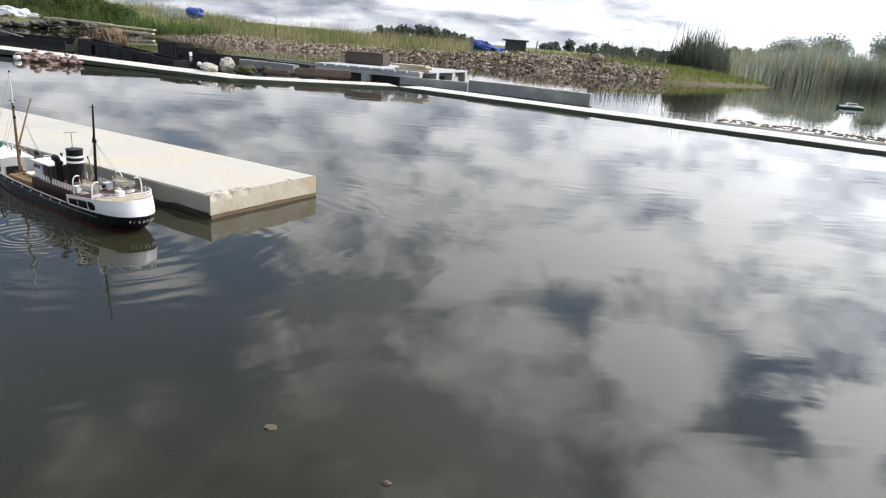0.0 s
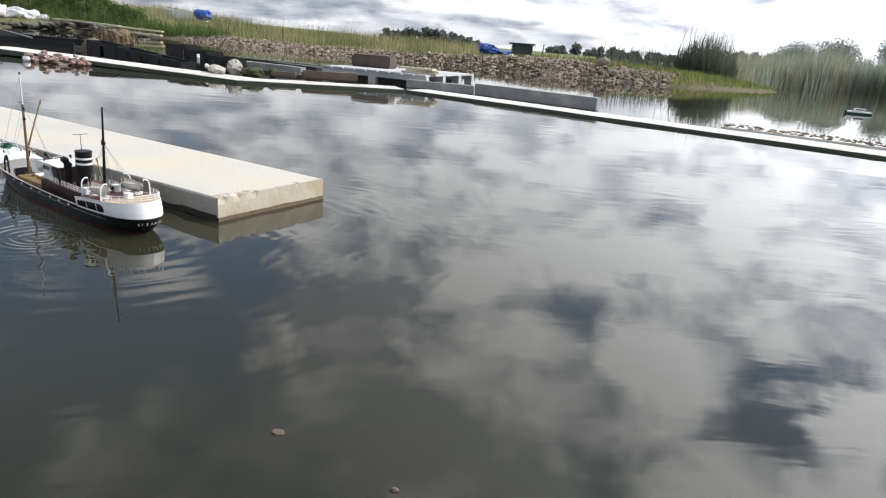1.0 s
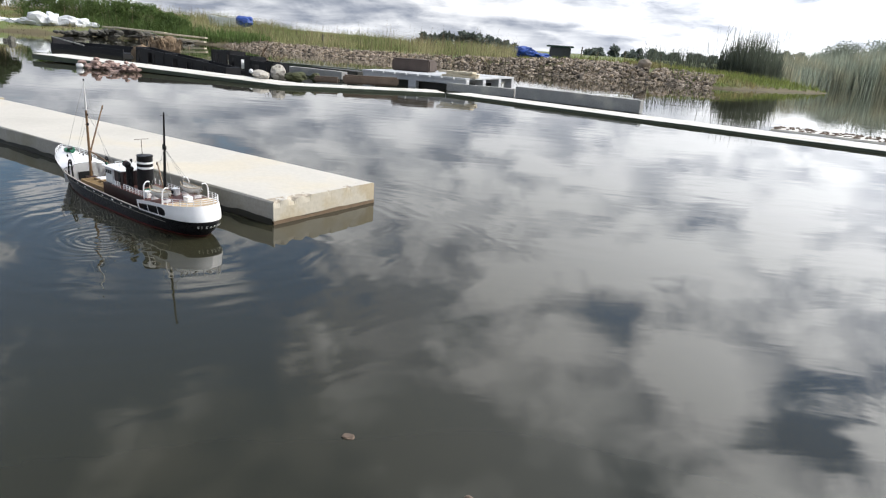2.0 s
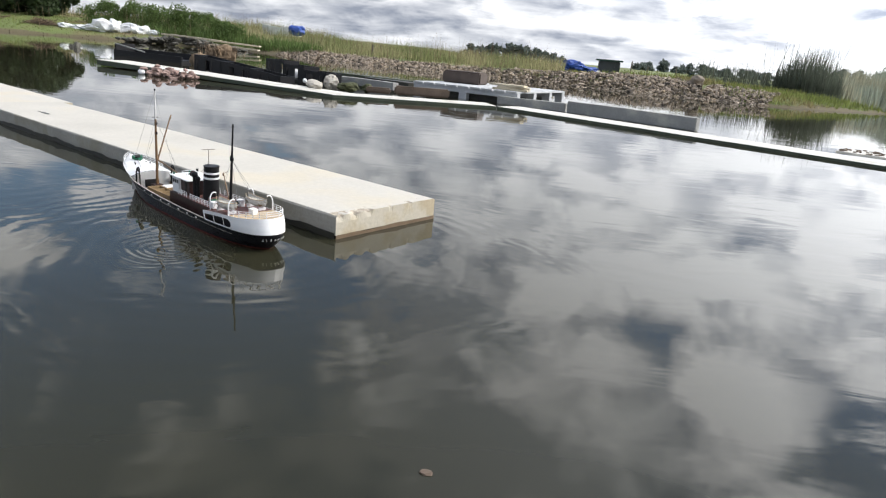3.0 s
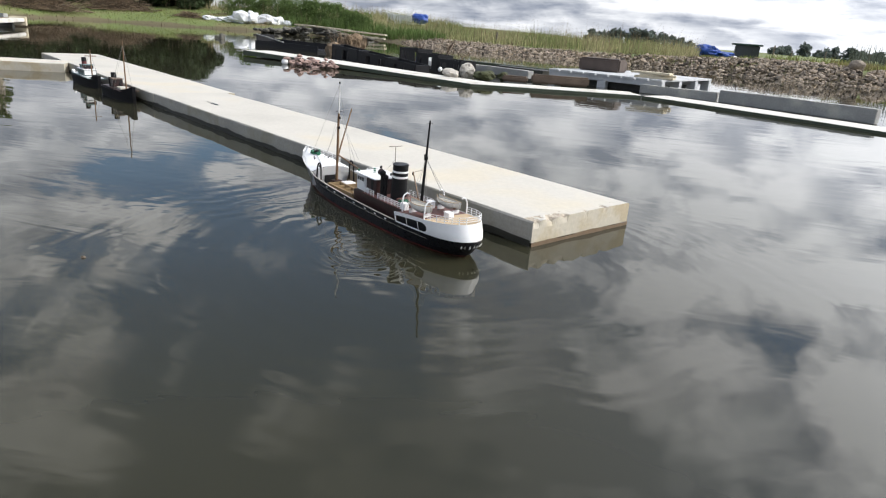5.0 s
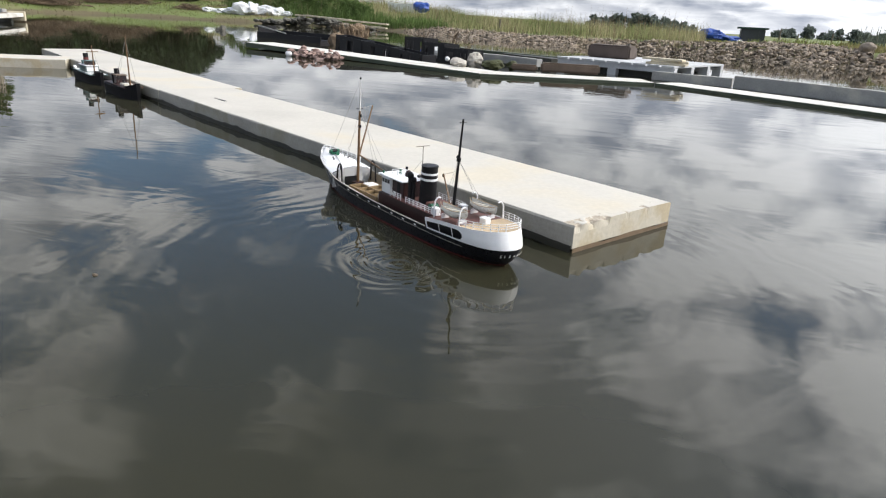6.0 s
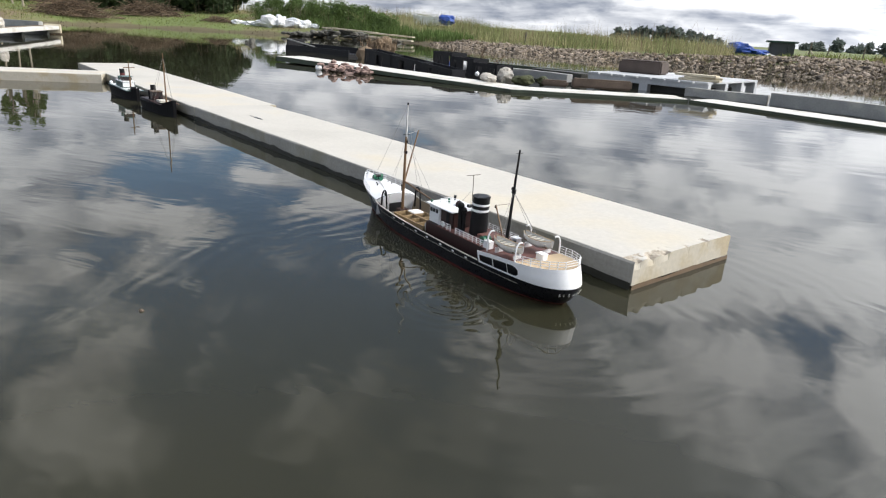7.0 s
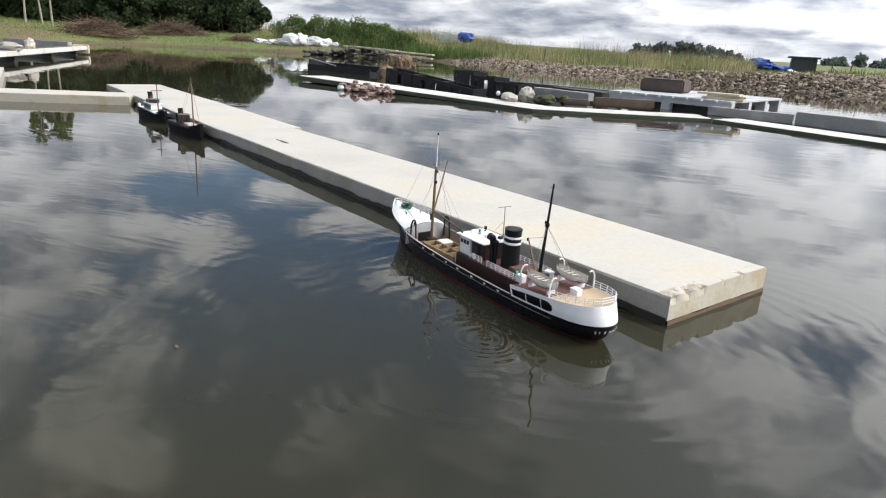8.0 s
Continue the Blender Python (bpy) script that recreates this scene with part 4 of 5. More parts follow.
part("stern_deck", deck_sheet(lambda u: white_top(u) - 0.002, SU0, 0.872, inset=0.001), "deck_red", ship, "red-brown boat deck")
part("poop_deck", deck_sheet(lambda u: white_top(u) - 0.0018, 0.872, 0.999, inset=0.0012), "tan", ship, "pale planked poop deck")
us_r = [0.875, 0.90, 0.925, 0.95, 0.97, 0.985, 0.995]
pts = [hull_point(u, white_top(u), -1, -0.002) for u in us_r] + [hull_point(u, white_top(u), 1, -0.002) for u in us_r[::-1]]
railing("stern_rail", pts, 0.019, stern)
for x, y, s in ((0.733, -0.052, 0.010), (0.742, 0.036, 0.011), (0.884, -0.002, 0.0115)):
    lock = part("deck_locker", boxed(x - s * 1.1, x + s * 1.1, y - s * 0.8, y + s * 0.8, 0.080 if x < 0.8 else 0.090, 0.100 if x < 0.8 else 0.1055, bevel=0.001), "white", ship, "white deck locker")
    part("locker_lid", boxed(x - s * 1.2, x + s * 1.2, y - s * 0.9, y + s * 0.9, 0.100 if x < 0.8 else 0.1055, 0.1018 if x < 0.8 else 0.1073, bevel=0.0006), "white", lock)


def lifeboat(y):
    bm = bmesh.new()
    n_s, n_r = 18, 8
    rows = []
    for i in range(n_s + 1):
        q = i / n_s
        w = 0.0185 * max(0.02, math.sin(math.pi * min(1, max(0, q * 0.96 + 0.02)))) ** 0.55
        top = 0.118 + 0.006 * (2 * q - 1) ** 2
        rows.append([bm.verts.new((0.757 + 0.108 * q, y + w * math.cos(a), top - (0.024 - 0.006 * (2 * q - 1) ** 2) * math.sin(a) ** 0.7)) for a in np.linspace(0, math.pi, n_r + 1)])
    for a, b in zip(rows, rows[1:]):
        for j in range(n_r):
            bm.faces.new((a[j], a[j + 1], b[j + 1], b[j]))
    boat = part("lifeboat", thick(bm, 0.001), "grey", ship, "pale grey lifeboat in its davits", False)
    for i in range(6):
        x = 0.772 + 0.0155 * i
        part("thwart", boxed(x - 0.003, x + 0.003, y - 0.0155, y + 0.0155, 0.1125, 0.1145), "cream", boat, "cream thwart")
    part("boat_floor", boxed(0.768, 0.854, y - 0.012, y + 0.012, 0.104, 0.106), "wood", boat)
    gun = bmesh.new()
    for j in (0, n_r):
        pipe(gun, [(0.757 + 0.108 * i / n_s, y + (1 if j == 0 else -1) * 0.019 * max(0.02, math.sin(math.pi * (i / n_s * 0.96 + 0.02))) ** 0.55, 0.1185 + 0.006 * (2 * i / n_s - 1) ** 2) for i in range(n_s + 1)], 0.0011, 5)
    part("gunwale", gun, "tan", boat, "tan gunwale")
    for x in (0.775, 0.847):
        part("boat_chock", boxed(x - 0.002, x + 0.002, y - 0.012, y + 0.012, 0.084, 0.097), "white", boat)


def davit(x, side):
    y = side * 0.0755
    pts = [(x, y, 0.084), (x, y, 0.118)] + [(x, y - side * 0.014 * (1 - math.cos(a)), 0.118 + 0.020 * math.sin(a)) for a in np.linspace(0.2, 2.0, 7)]
    dv = part("davit", pipe(bmesh.new(), pts, 0.0021, 8), "white", ship, "white curved davit")
    part("davit_fall", rodded(pts[-1], (x, side * 0.055, 0.117), 0.0006, seg=4), "line", dv)


for side in (-1, 1):
    lifeboat(side * 0.051)
    for x in (0.756, 0.867):
        davit(x, side)

# rudder, screw, names
part("rudder", boxed(0.925, 0.945, -0.002, 0.002, -0.03, 0.012, bevel=0.001), "red", ship, "red rudder")
part("screw_boss", rodded((0.895, 0, -0.012), (0.92, 0, -0.012), 0.006, 0.003, 10), "red", ship)


def side_letters(text, size, u0, u1, z0, z1):
    a, b = hull_point(u0, z0, -1, 0.0012), hull_point(u1, z1, -1, 0.0012)
    hi_p = hull_point((u0 + u1) / 2, (z0 + z1) / 2 + 0.012, -1, 0.0012)
    mid = (a + b) / 2
    letters(text, size, a, b - a, hi_p - mid, ship)


side_letters("SISAPON", 0.0118, 0.075, 0.135, 0.083, 0.074)
side_letters("FD92", 0.0215, 0.142, 0.196, 0.064, 0.057)
# the name wraps round the counter, letter by letter
us_name = [0.925 + 0.0025 * i for i in range(30)] + [1.0]
arc = [hull_point(u, 0.034, -1, 0.0030) for u in us_name] + [hull_point(u, 0.034, 1, 0.0030) for u in us_name[::-1]]
run = [0.0]
for a, b in zip(arc, arc[1:]):
    run.append(run[-1] + (b - a).length)


def on_arc(q):
    return Vector([float(np.interp(q, run, [v[k] for v in arc])) for k in range(3)])


for i, ch in enumerate("SISAPON"):
    q = run[-1] / 2 + (i - 3.5) * 0.0112
    a, b = on_arc(q), on_arc(q + 0.009)
    outward = Vector(((b - a).y, -(b - a).x, 0)).normalized()
    letters(ch, 0.0128, a + outward * 0.0025, b - a, Vector((0, 0, 1)) + outward * 0.45, ship)

# ---- small models moored at the jetty ----


def small_hull(L, B, H, sheer_bow):
    bm = bmesh.new()
    n_s = 20
    rows = []
    for i in range(n_s + 1):
        q = i / n_s
        w = B / 2 * max(0.03, min(1.0, math.sin(math.pi * min(1.0, q * 0.60 + 0.02)) ** 0.7)) * (1 if q < 0.8 else 1 - 0.35 * ((q - 0.8) / 0.2) ** 2)
        top = H + sheer_bow * max(0, 1 - q / 0.5) ** 2 + 0.01 * max(0, q - 0.7)
        rows.append([bm.verts.new((q * L, w * 0.5, -0.03)), bm.verts.new((q * L, w * 0.88, 0.0)), bm.verts.new((q * L, w, top)),
                     bm.verts.new((q * L, -w, top)), bm.verts.new((q * L, -w * 0.88, 0.0)), bm.verts.new((q * L, -w * 0.5, -0.03))])
    for a, b in zip(rows, rows[1:]):
        for j in range(6):
            bm.faces.new((a[j], a[(j + 1) % 6], b[(j + 1) % 6], b[j]))
    bm.faces.new(rows[0])
    bm.faces.new(rows[-1])
    return bm


tug = empty("model_tug", pose(-4.466, 4.125, 0, 0, 0, 148.2), "small model tug with black hull and white cabin, moored", "model boat", "moored models")
part("hull", small_hull(0.66, 0.15, 0.060, 0.035), "tarred", tug, "black hull")
part("bulwark_rail", thick(boxed(0.07, 0.655, -0.062, 0.062, 0.066, 0.069, bevel=0.001), 0.0005), "teal", tug, "faded teal deck edge")
part("deck", boxed(0.10, 0.63, -0.055, 0.055, 0.0695, 0.072), "grey", tug)
cab = part("cabin", boxed(0.26, 0.46, -0.044, 0.044, 0.072, 0.116, bevel=0.003), "teal", tug, "faded teal cabin")
part("cabin_front", boxed(0.2560, 0.2596, -0.040, 0.040, 0.078, 0.114, bevel=0.0015), "white", cab, "white cabin front")
part("cabin_roof", boxed(0.245, 0.47, -0.050, 0.050, 0.1165, 0.122, bevel=0.002), "white", cab)
for x in (0.29, 0.33, 0.37, 0.41):
    for y in (-0.0446, 0.0446):
        part("window", boxed(x - 0.010, x + 0.010, y - 0.0008, y + 0.0008, 0.090, 0.106), "dark", cab)
wh = part("wheelhouse", boxed(0.285, 0.355, -0.032, 0.032, 0.122, 0.150, bevel=0.003), "brown", tug, "dark wheelhouse")
part("wheelhouse_roof", boxed(0.278, 0.362, -0.037, 0.037, 0.150, 0.155, bevel=0.0015), "teal", wh)
for y in (-0.020, 0.0, 0.020):
    part("window", boxed(0.2836, 0.2846, y - 0.007, y + 0.007, 0.131, 0.145), "dark", wh)
fun = part("funnel", rodded((0.42, 0, 0.12), (0.425, 0, 0.168), 0.019, 0.018, 18), "red", tug, "dark red funnel with black top")
part("funnel_top", rodded((0.425, 0, 0.168), (0.428, 0, 0.200), 0.0185, 0.0185, 18), "black", fun)
for y in (-0.035, 0.035):
    part("cowl_vent", rodded((0.385, y, 0.122), (0.383, y, 0.150), 0.006, 0.010, 10), "teal", tug)
m1 = part("mast", rodded((0.20, 0, 0.07), (0.205, 0, 0.270), 0.0052, 0.0035), "wood", tug, "varnished mast")
part("yard", rodded((0.204, -0.04, 0.225), (0.204, 0.04, 0.225), 0.0028), "wood", m1)
st = bmesh.new()
for e in ((0.03, 0, 0.098), (0.26, 0.055, 0.07), (0.26, -0.055, 0.07)):
    rod(st, (0.205, 0, 0.255), e, 0.0006, seg=4)
part("stay", st, "line", m1)
part("towing_bitt", rodded((0.54, 0, 0.072), (0.54, 0, 0.100), 0.007), "black", tug)
part("fore_winch", rodded((0.13, -0.02, 0.084), (0.13, 0.02, 0.084), 0.010, seg=12), "black", tug)
part("side_boat", lump(bmesh.new(), (0.49, -0.045, 0.090), (0.050, 0.014, 0.012), 3, 0.1), "white", tug, "small white side boat")
for x, y in ((0.60, -0.052), (0.64, -0.025), (0.62, 0.045)):
    part("white_fender", lump(bmesh.new(), (x, y, 0.082), (0.015, 0.014, 0.012), x, 0.1), "white", tug)

drifter = empty("model_drifter", pose(-3.719, 3.662, 0, 0, 0, 148.2), "small model drifter with dark hull and brown wheelhouse, moored", "model boat", "moored models")
part("hull", small_hull(0.62, 0.15, 0.062, 0.045), "tarred", drifter, "dark hull")
part("deck", boxed(0.12, 0.58, -0.055, 0.055, 0.066, 0.069), "brown", drifter)
part("gunwale", boxed(0.14, 0.60, -0.071, -0.063, 0.062, 0.070, bevel=0.001), "wood", drifter, "worn wooden gunwale")
whd = part("wheelhouse", boxed(0.36, 0.43, -0.032, 0.032, 0.069, 0.122, bevel=0.004), "brown", drifter, "dark brown wheelhouse")
for y in (-0.018, 0.018):
    part("window", boxed(0.3586, 0.3596, y - 0.009, y + 0.009, 0.098, 0.114), "dark", whd)
part("wheelhouse_roof", boxed(0.350, 0.440, -0.037, 0.037, 0.122, 0.127, bevel=0.0015), "old_wood", whd)
part("hatch", boxed(0.20, 0.30, -0.030, 0.030, 0.069, 0.082, bevel=0.003), "cream", drifter, "pale hatch cover")
part("capstan", rodded((0.315, 0.0, 0.069), (0.315, 0.0, 0.100), 0.010, 0.007, 12), "black", drifter)
part("net_heap", lump(bmesh.new(), (0.50, -0.02, 0.080), (0.05, 0.035, 0.018), 4, 0.4), "rag", drifter, "heaped brown nets")
fn = part("funnel", rodded((0.46, 0, 0.069), (0.465, 0, 0.160), 0.019, 0.017, 16), "black", drifter, "black funnel")
part("vent", rodded((0.44, 0.03, 0.069), (0.44, 0.03, 0.13), 0.008, 0.011), "black", drifter)
m2 = part("mast", rodded((0.17, 0, 0.05), (0.175, 0, 0.385), 0.0055, 0.003), "wood", drifter, "tall varnished mast")
rg = bmesh.new()
for e in ((0.02, 0, 0.09), (0.36, 0.05, 0.06), (0.24, -0.06, 0.06), (0.24, 0.06, 0.06)):
    rod(rg, (0.175, 0, 0.36), e, 0.0007, seg=4)
part("rigging", rg, "line", m2)

# small launch out on the open water
launch = empty("model_launch", pose(6.50, 11.45, 0, 0, 0, -14) @ Matrix.Scale(0.82, 4), "small green and white model launch on open water", "model boat")
part("hull", small_hull(0.50, 0.17, 0.045, 0.02), "green", launch, "green hull")
part("gunwale", boxed(0.04, 0.49, -0.088, 0.088, 0.030, 0.058, bevel=0.006), "white", launch, "white topsides")
part("cabin", boxed(0.17, 0.38, -0.05, 0.05, 0.062, 0.115, bevel=0.010), "white", launch, "white cabin")
part("cabin_window", boxed(0.19, 0.36, -0.0515, 0.0515, 0.080, 0.100), "dark", launch)

# ---- what stands on and behind the far jetty ----


def beam(name, a, b, width, z0, z1, mat, label, category, bevel=0.006, group=""):
    a, b = Vector((*a, 0)), Vector((*b, 0))
    L = (b - a).length
    bm = boxed(0, L, 0, width, z0, z1, bevel=bevel)
    bmesh.ops.subdivide_edges(bm, edges=[e for e in bm.edges if abs(e.verts[0].co.x - e.verts[1].co.x) > L * 0.5], cuts=10)
    for v in bm.verts:
        v.co += Vector((0, noise.noise(v.co * 3), noise.noise(v.co * 3 + Vector((9, 0, 0))))) * 0.006
    ob = link(name, bm, mat)
    ob.matrix_basis = Matrix.Translation(a) @ Matrix.Rotation(math.atan2(b.y - a.y, b.x - a.x), 4, "Z")
    return tagged(ob, label, category, group)


beam("concrete_beam", (1.56, 7.72), (0.17, 8.78), -0.09, 0.0, 0.142, "grey_beam", "grey concrete beam standing on edge behind the jetty", "beam", group="edge beams")
beam("concrete_beam", (0.15, 8.80), (-0.76, 9.12), -0.09, 0.0, 0.105, "grey_beam", "low dark grey concrete beam behind the jetty", "beam", group="edge beams")
beam("litter_slab", (6.2, 3.72), (2.52, 6.44), -0.44, 0.026, 0.048, "pale_board", "thin slab strewn with dead leaves, lying on the jetty", "slab")
rng = random.Random(5)
bm = bmesh.new()
for i in range(420):
    q, w = rng.random(), rng.uniform(0.02, 0.42)
    x, y = 2.52 + (6.2 - 2.52) * q + 0.594 * w, 6.44 + (3.72 - 6.44) * q + 0.804 * w
    lump(bm, (x, y, 0.052), (rng.uniform(0.008, 0.035), rng.uniform(0.006, 0.022), rng.uniform(0.004, 0.014)), i, 0.5, 1, rng.uniform(0, 6))
tagged(link("leaf_litter", bm, "old_wood"), "dead leaves and weed dried on the slab", "litter", kind="stuff")

# raft of grey boards
raft = empty("pallet_raft", pose(-0.50, 9.20, 0, 0, 0, 68), "grey painted pallet raft floating behind the jetty", "pallet")
for i in range(9):
    part("deck_board", boxed(0, 1.86, 0.01 + 0.19 * i, 0.175 + 0.19 * i, 0.150, 0.175, bevel=0.003), "pallet", raft)
for x in (0.02, 0.60, 1.20, 1.74):
    part("bearer", boxed(x, x + 0.10, 0.005, 1.70, 0.085, 0.1495, bevel=0.003), "pallet", raft)
for x in (0.02, 0.60, 1.20, 1.74):
    for y in (0.005, 0.80, 1.58):
        part("block", boxed(x, x + 0.10, y, y + 0.12, -0.02, 0.0845, bevel=0.003), "pallet", raft)
part("raft_float", boxed(0.14, 1.70, 0.16, 1.55, -0.05, 0.07), "float", raft, "dark float under the raft")
for x in (0.3, 0.9, 1.5):
    part("side_panel", boxed(x - 0.13, x + 0.13, 1.705, 1.72, 0.0, 0.149), "grey_beam", raft)


def uneven_block(name, size, m, mat, label, category, rough=0.012, sub=5, group=""):
    bm = boxed(-size[0] / 2, size[0] / 2, -size[1] / 2, size[1] / 2, 0, size[2], bevel=min(size) * 0.12)
    bmesh.ops.subdivide_edges(bm, edges=bm.edges[:], cuts=sub, use_grid_fill=True)
    for v in bm.verts:
        o = Vector((size[0] * 31, size[1] * 17, 0))
        v.co += Vector((noise.noise(v.co * 7 + o), noise.noise(v.co * 7 + o + Vector((5, 0, 0))), 0.4 * noise.noise(v.co * 7 + o + Vector((0, 5, 0))))) * rough
    ob = link(name, bm, mat, smooth=False)
    ob.matrix_basis = m
    return tagged(ob, label, category, group)


uneven_block("stone_block", (0.62, 0.36, 0.185), pose(-1.38, 10.47, 0.172, 0, 0, -14), "brick", "dark brown rough block lying on the raft", "block")
stack = empty("plank_stack", pose(-0.60, 9.50, 0.176, 0, 0, -12), "short pale sawn planks stacked on the raft", "planks")
for i, (x, y, z, a, L, w) in enumerate(((0, 0, 0, 0, 0.50, 0.20), (0.03, 0.02, 0.027, 8, 0.46, 0.18), (-0.05, 0.0, 0.054, -6, 0.52, 0.17))):
    pl = part("plank", boxed(-L / 2, L / 2, -w / 2, w / 2, 0.001, 0.026, bevel=0.003), "plank", stack)
    pl.matrix_basis = pose(x, y, z, 0, 0, a)

# black plastic crates
def crate(m, L, depth, h, seed, group="black crates", label="long black plastic crate with open slots, afloat"):
    rg2 = random.Random(seed)
    thing = empty("plastic_crate", m, label, "crate", group)
    part("crate_floor", boxed(0, L, 0, depth, -0.06, 0.03), "black_plastic", thing)
    for y in (0, depth - 0.02):
        part("top_rail", boxed(0, L, y, y + 0.02, h - 0.05, h, bevel=0.004), "black_plastic", thing)
        x = 0.0
        while x < L - 0.03:
            w = rg2.choice((0.04, 0.05, 0.16, 0.2))
            w = min(w, L - x)
            part("side_slat", boxed(x, x + w, y + 0.003, y + 0.017, 0.03, h - 0.05), "black_plastic", thing)
            x += w + rg2.choice((0.03, 0.07, 0.12))
    for x in (0, L - 0.02):
        part("end_panel", boxed(x, x + 0.02, 0.0, depth, 0.03, h - 0.002), "black_plastic", thing)
    return thing


ang = math.degrees(math.atan2(8.80 - 9.92, -3.73 + 5.60))
d1 = Vector((math.cos(radians(ang)), math.sin(radians(ang)), 0))
for i in range(3):
    p = Vector((-5.60, 9.94, 0)) + d1 * (0.735 * i)
    crate(pose(p.x, p.y, -0.05 * i, 0, 4.0, ang + (0, 1.5, -1)[i]), 0.725, 0.24, 0.268, 10 + i)
ang2 = math.degrees(math.atan2(9.02 - 10.35, -3.05 + 4.55))
d2 = Vector((math.cos(radians(ang2)), math.sin(radians(ang2)), 0))
for i in range(3):
    p = Vector((-4.62, 10.42, 0)) + d2 * (0.64 * i)
    crate(pose(p.x, p.y, 0, 0, 0, ang2), 0.63, 0.26, 0.29 - 0.045 * i, 20 + i, label="black plastic crate, broken and sagging, afloat")
tagged(link("white_bag", lump(bmesh.new(), (-3.98, 10.0, 0.13), (0.10, 0.07, 0.10), 3, 0.5), "white_sack"), "crumpled white bag stuffed in a black crate", "bag")
frame_thing = empty("black_frame", pose(-9.0, 12.9, 0, 0, 0, -22), "low black plastic frame with pale edge, afloat", "frame")
part("tray", boxed(0, 2.1, 0, 0.5, -0.04, 0.05), "black_plastic", frame_thing)
for y in (0.0, 0.48):
    part("side_board", boxed(0, 2.1, y, y + 0.03, 0.05, 0.16 if y else 0.12, bevel=0.004), "black_plastic", frame_thing)
part("end_board", boxed(0, 0.03, 0.031, 0.479, 0.05, 0.24, bevel=0.004), "black_plastic", frame_thing)
part("slanted_bar", rodded((0.02, 0.03, 0.24), (1.0, 0.01, 0.13), 0.012), "grey_beam", frame_thing)

beam("pale_plank", (-3.62, 10.20), (-2.28, 9.42), 0.12, 0.03, 0.135, "grey_beam", "grey plank lying behind the jetty", "plank", group="planks afloat")
beam("dark_plank", (-4.4, 11.4), (-2.1, 10.55), 0.14, 0.0, 0.13, "algae", "long dark green plank afloat", "plank", group="planks afloat")
beam("dark_plank", (-3.1, 10.75), (-2.2, 10.1), 0.4, 0.0, 0.12, "float", "dark board afloat beside the raft", "plank", group="planks afloat")
beam("old_timber", (-2.06, 8.56), (-1.36, 8.74), 0.13, 0.034, 0.145, "old_wood", "rotten brown timber lying on the jetty", "timber", 0.02)
beam("old_timber", (-2.42, 8.46), (-2.10, 8.50), 0.12, 0.034, 0.11, "old_wood", "short rotten brown timber on the jetty", "timber", 0.02)


def stone_thing(at, size, seed, mat, label, group="", name="stone", rough=0.4):
    bm = lump(bmesh.new(), (0, 0, size[2] * 0.85), size, seed, rough, 3, seed)
    ob = link(name, bm, mat)
    ob.location = at
    return tagged(ob, label, "stone", group)


M["pale_stone"] = material("pale_limestone", (0.42, 0.39, 0.34), 0.9, vary=0.35, scale=8, fine=50, bump=0.6)
stone_thing((-3.05, 8.30, 0.030), (0.17, 0.10, 0.055), 2, "pale_stone", "pale rounded stone lying on the jetty", "jetty stones")
stone_thing((-2.86, 8.42, 0.030), (0.13, 0.10, 0.105), 5, "pale_stone", "pale upright stone on the jetty", "jetty stones")
stone_thing((-2.62, 8.36, 0.028), (0.14, 0.09, 0.065), 7, "moss", "mossy dark lump on the jetty", "jetty stones")
stone_thing((-2.44, 8.62, 0.028), (0.10, 0.08, 0.06), 8, "moss", "mossy dark lump on the jetty", "jetty stones")
tagged(link("white_float", lump(bmesh.new(), (-3.30, 8.62, 0.10), (0.03, 0.03, 0.03), 2, 0.15), "white_sack"), "small white net float among the stones", "float")

# litter washed against the far jetty
bm = bmesh.new()
for i in range(90):
    q = rng.random()
    x, y = -5.42 + 0.72 * q + rng.gauss(0, 0.05), 8.42 - 0.16 * q + rng.gauss(0, 0.07)
    lump(bm, (x, y, abs(rng.gauss(0, 0.045)) + 0.005), (rng.uniform(0.03, 0.07), rng.uniform(0.02, 0.05), rng.uniform(0.012, 0.03)), i, 0.6, 1, rng.uniform(0, 6))
tagged(link("litter_pile", bm, "rag"), "pinkish brown litter heaped against the jetty", "litter", kind="stuff")
tagged(link("plastic_ball", lump(bmesh.new(), (-5.47, 8.34, 0.03), (0.045, 0.045, 0.045), 1, 0.05, 3), "white"), "small white plastic ball afloat by the litter", "ball")

# weed stalks beside the jetty
def stalks(name, x, y, z, n_st, h, spread, mat, label, seed):
    rg3 = random.Random(seed)
    bm = bmesh.new()
    for i in range(n_st):
        a, s = rg3.uniform(0, 6.28), rg3.uniform(0, spread)
        bx, by = x + s * math.cos(a), y + s * math.sin(a)
        pts = [(bx + rg3.gauss(0, 0.03) * k, by + rg3.gauss(0, 0.03) * k, z + h * rg3.uniform(0.25, 0.35) * k) for k in range(4)]
        pipe(bm, pts, rg3.uniform(0.004, 0.008), 4)
    return tagged(link(name, bm, mat), label, "weeds", "dead weeds")


stalks("dead_weed", -4.0, 11.1, 0, 6, 0.42, 0.10, "brush", "dead brown weed stalks standing in the water", 1)
stalks("dead_weed", -3.75, 11.0, 0, 5, 0.30, 0.12, "brush", "dead brown weed stalks standing in the water", 2)
stalks("dead_weed", -5.0, 12.2, 0, 5, 0.35, 0.2, "brush", "dead brown weed stalks standing in the water", 3)


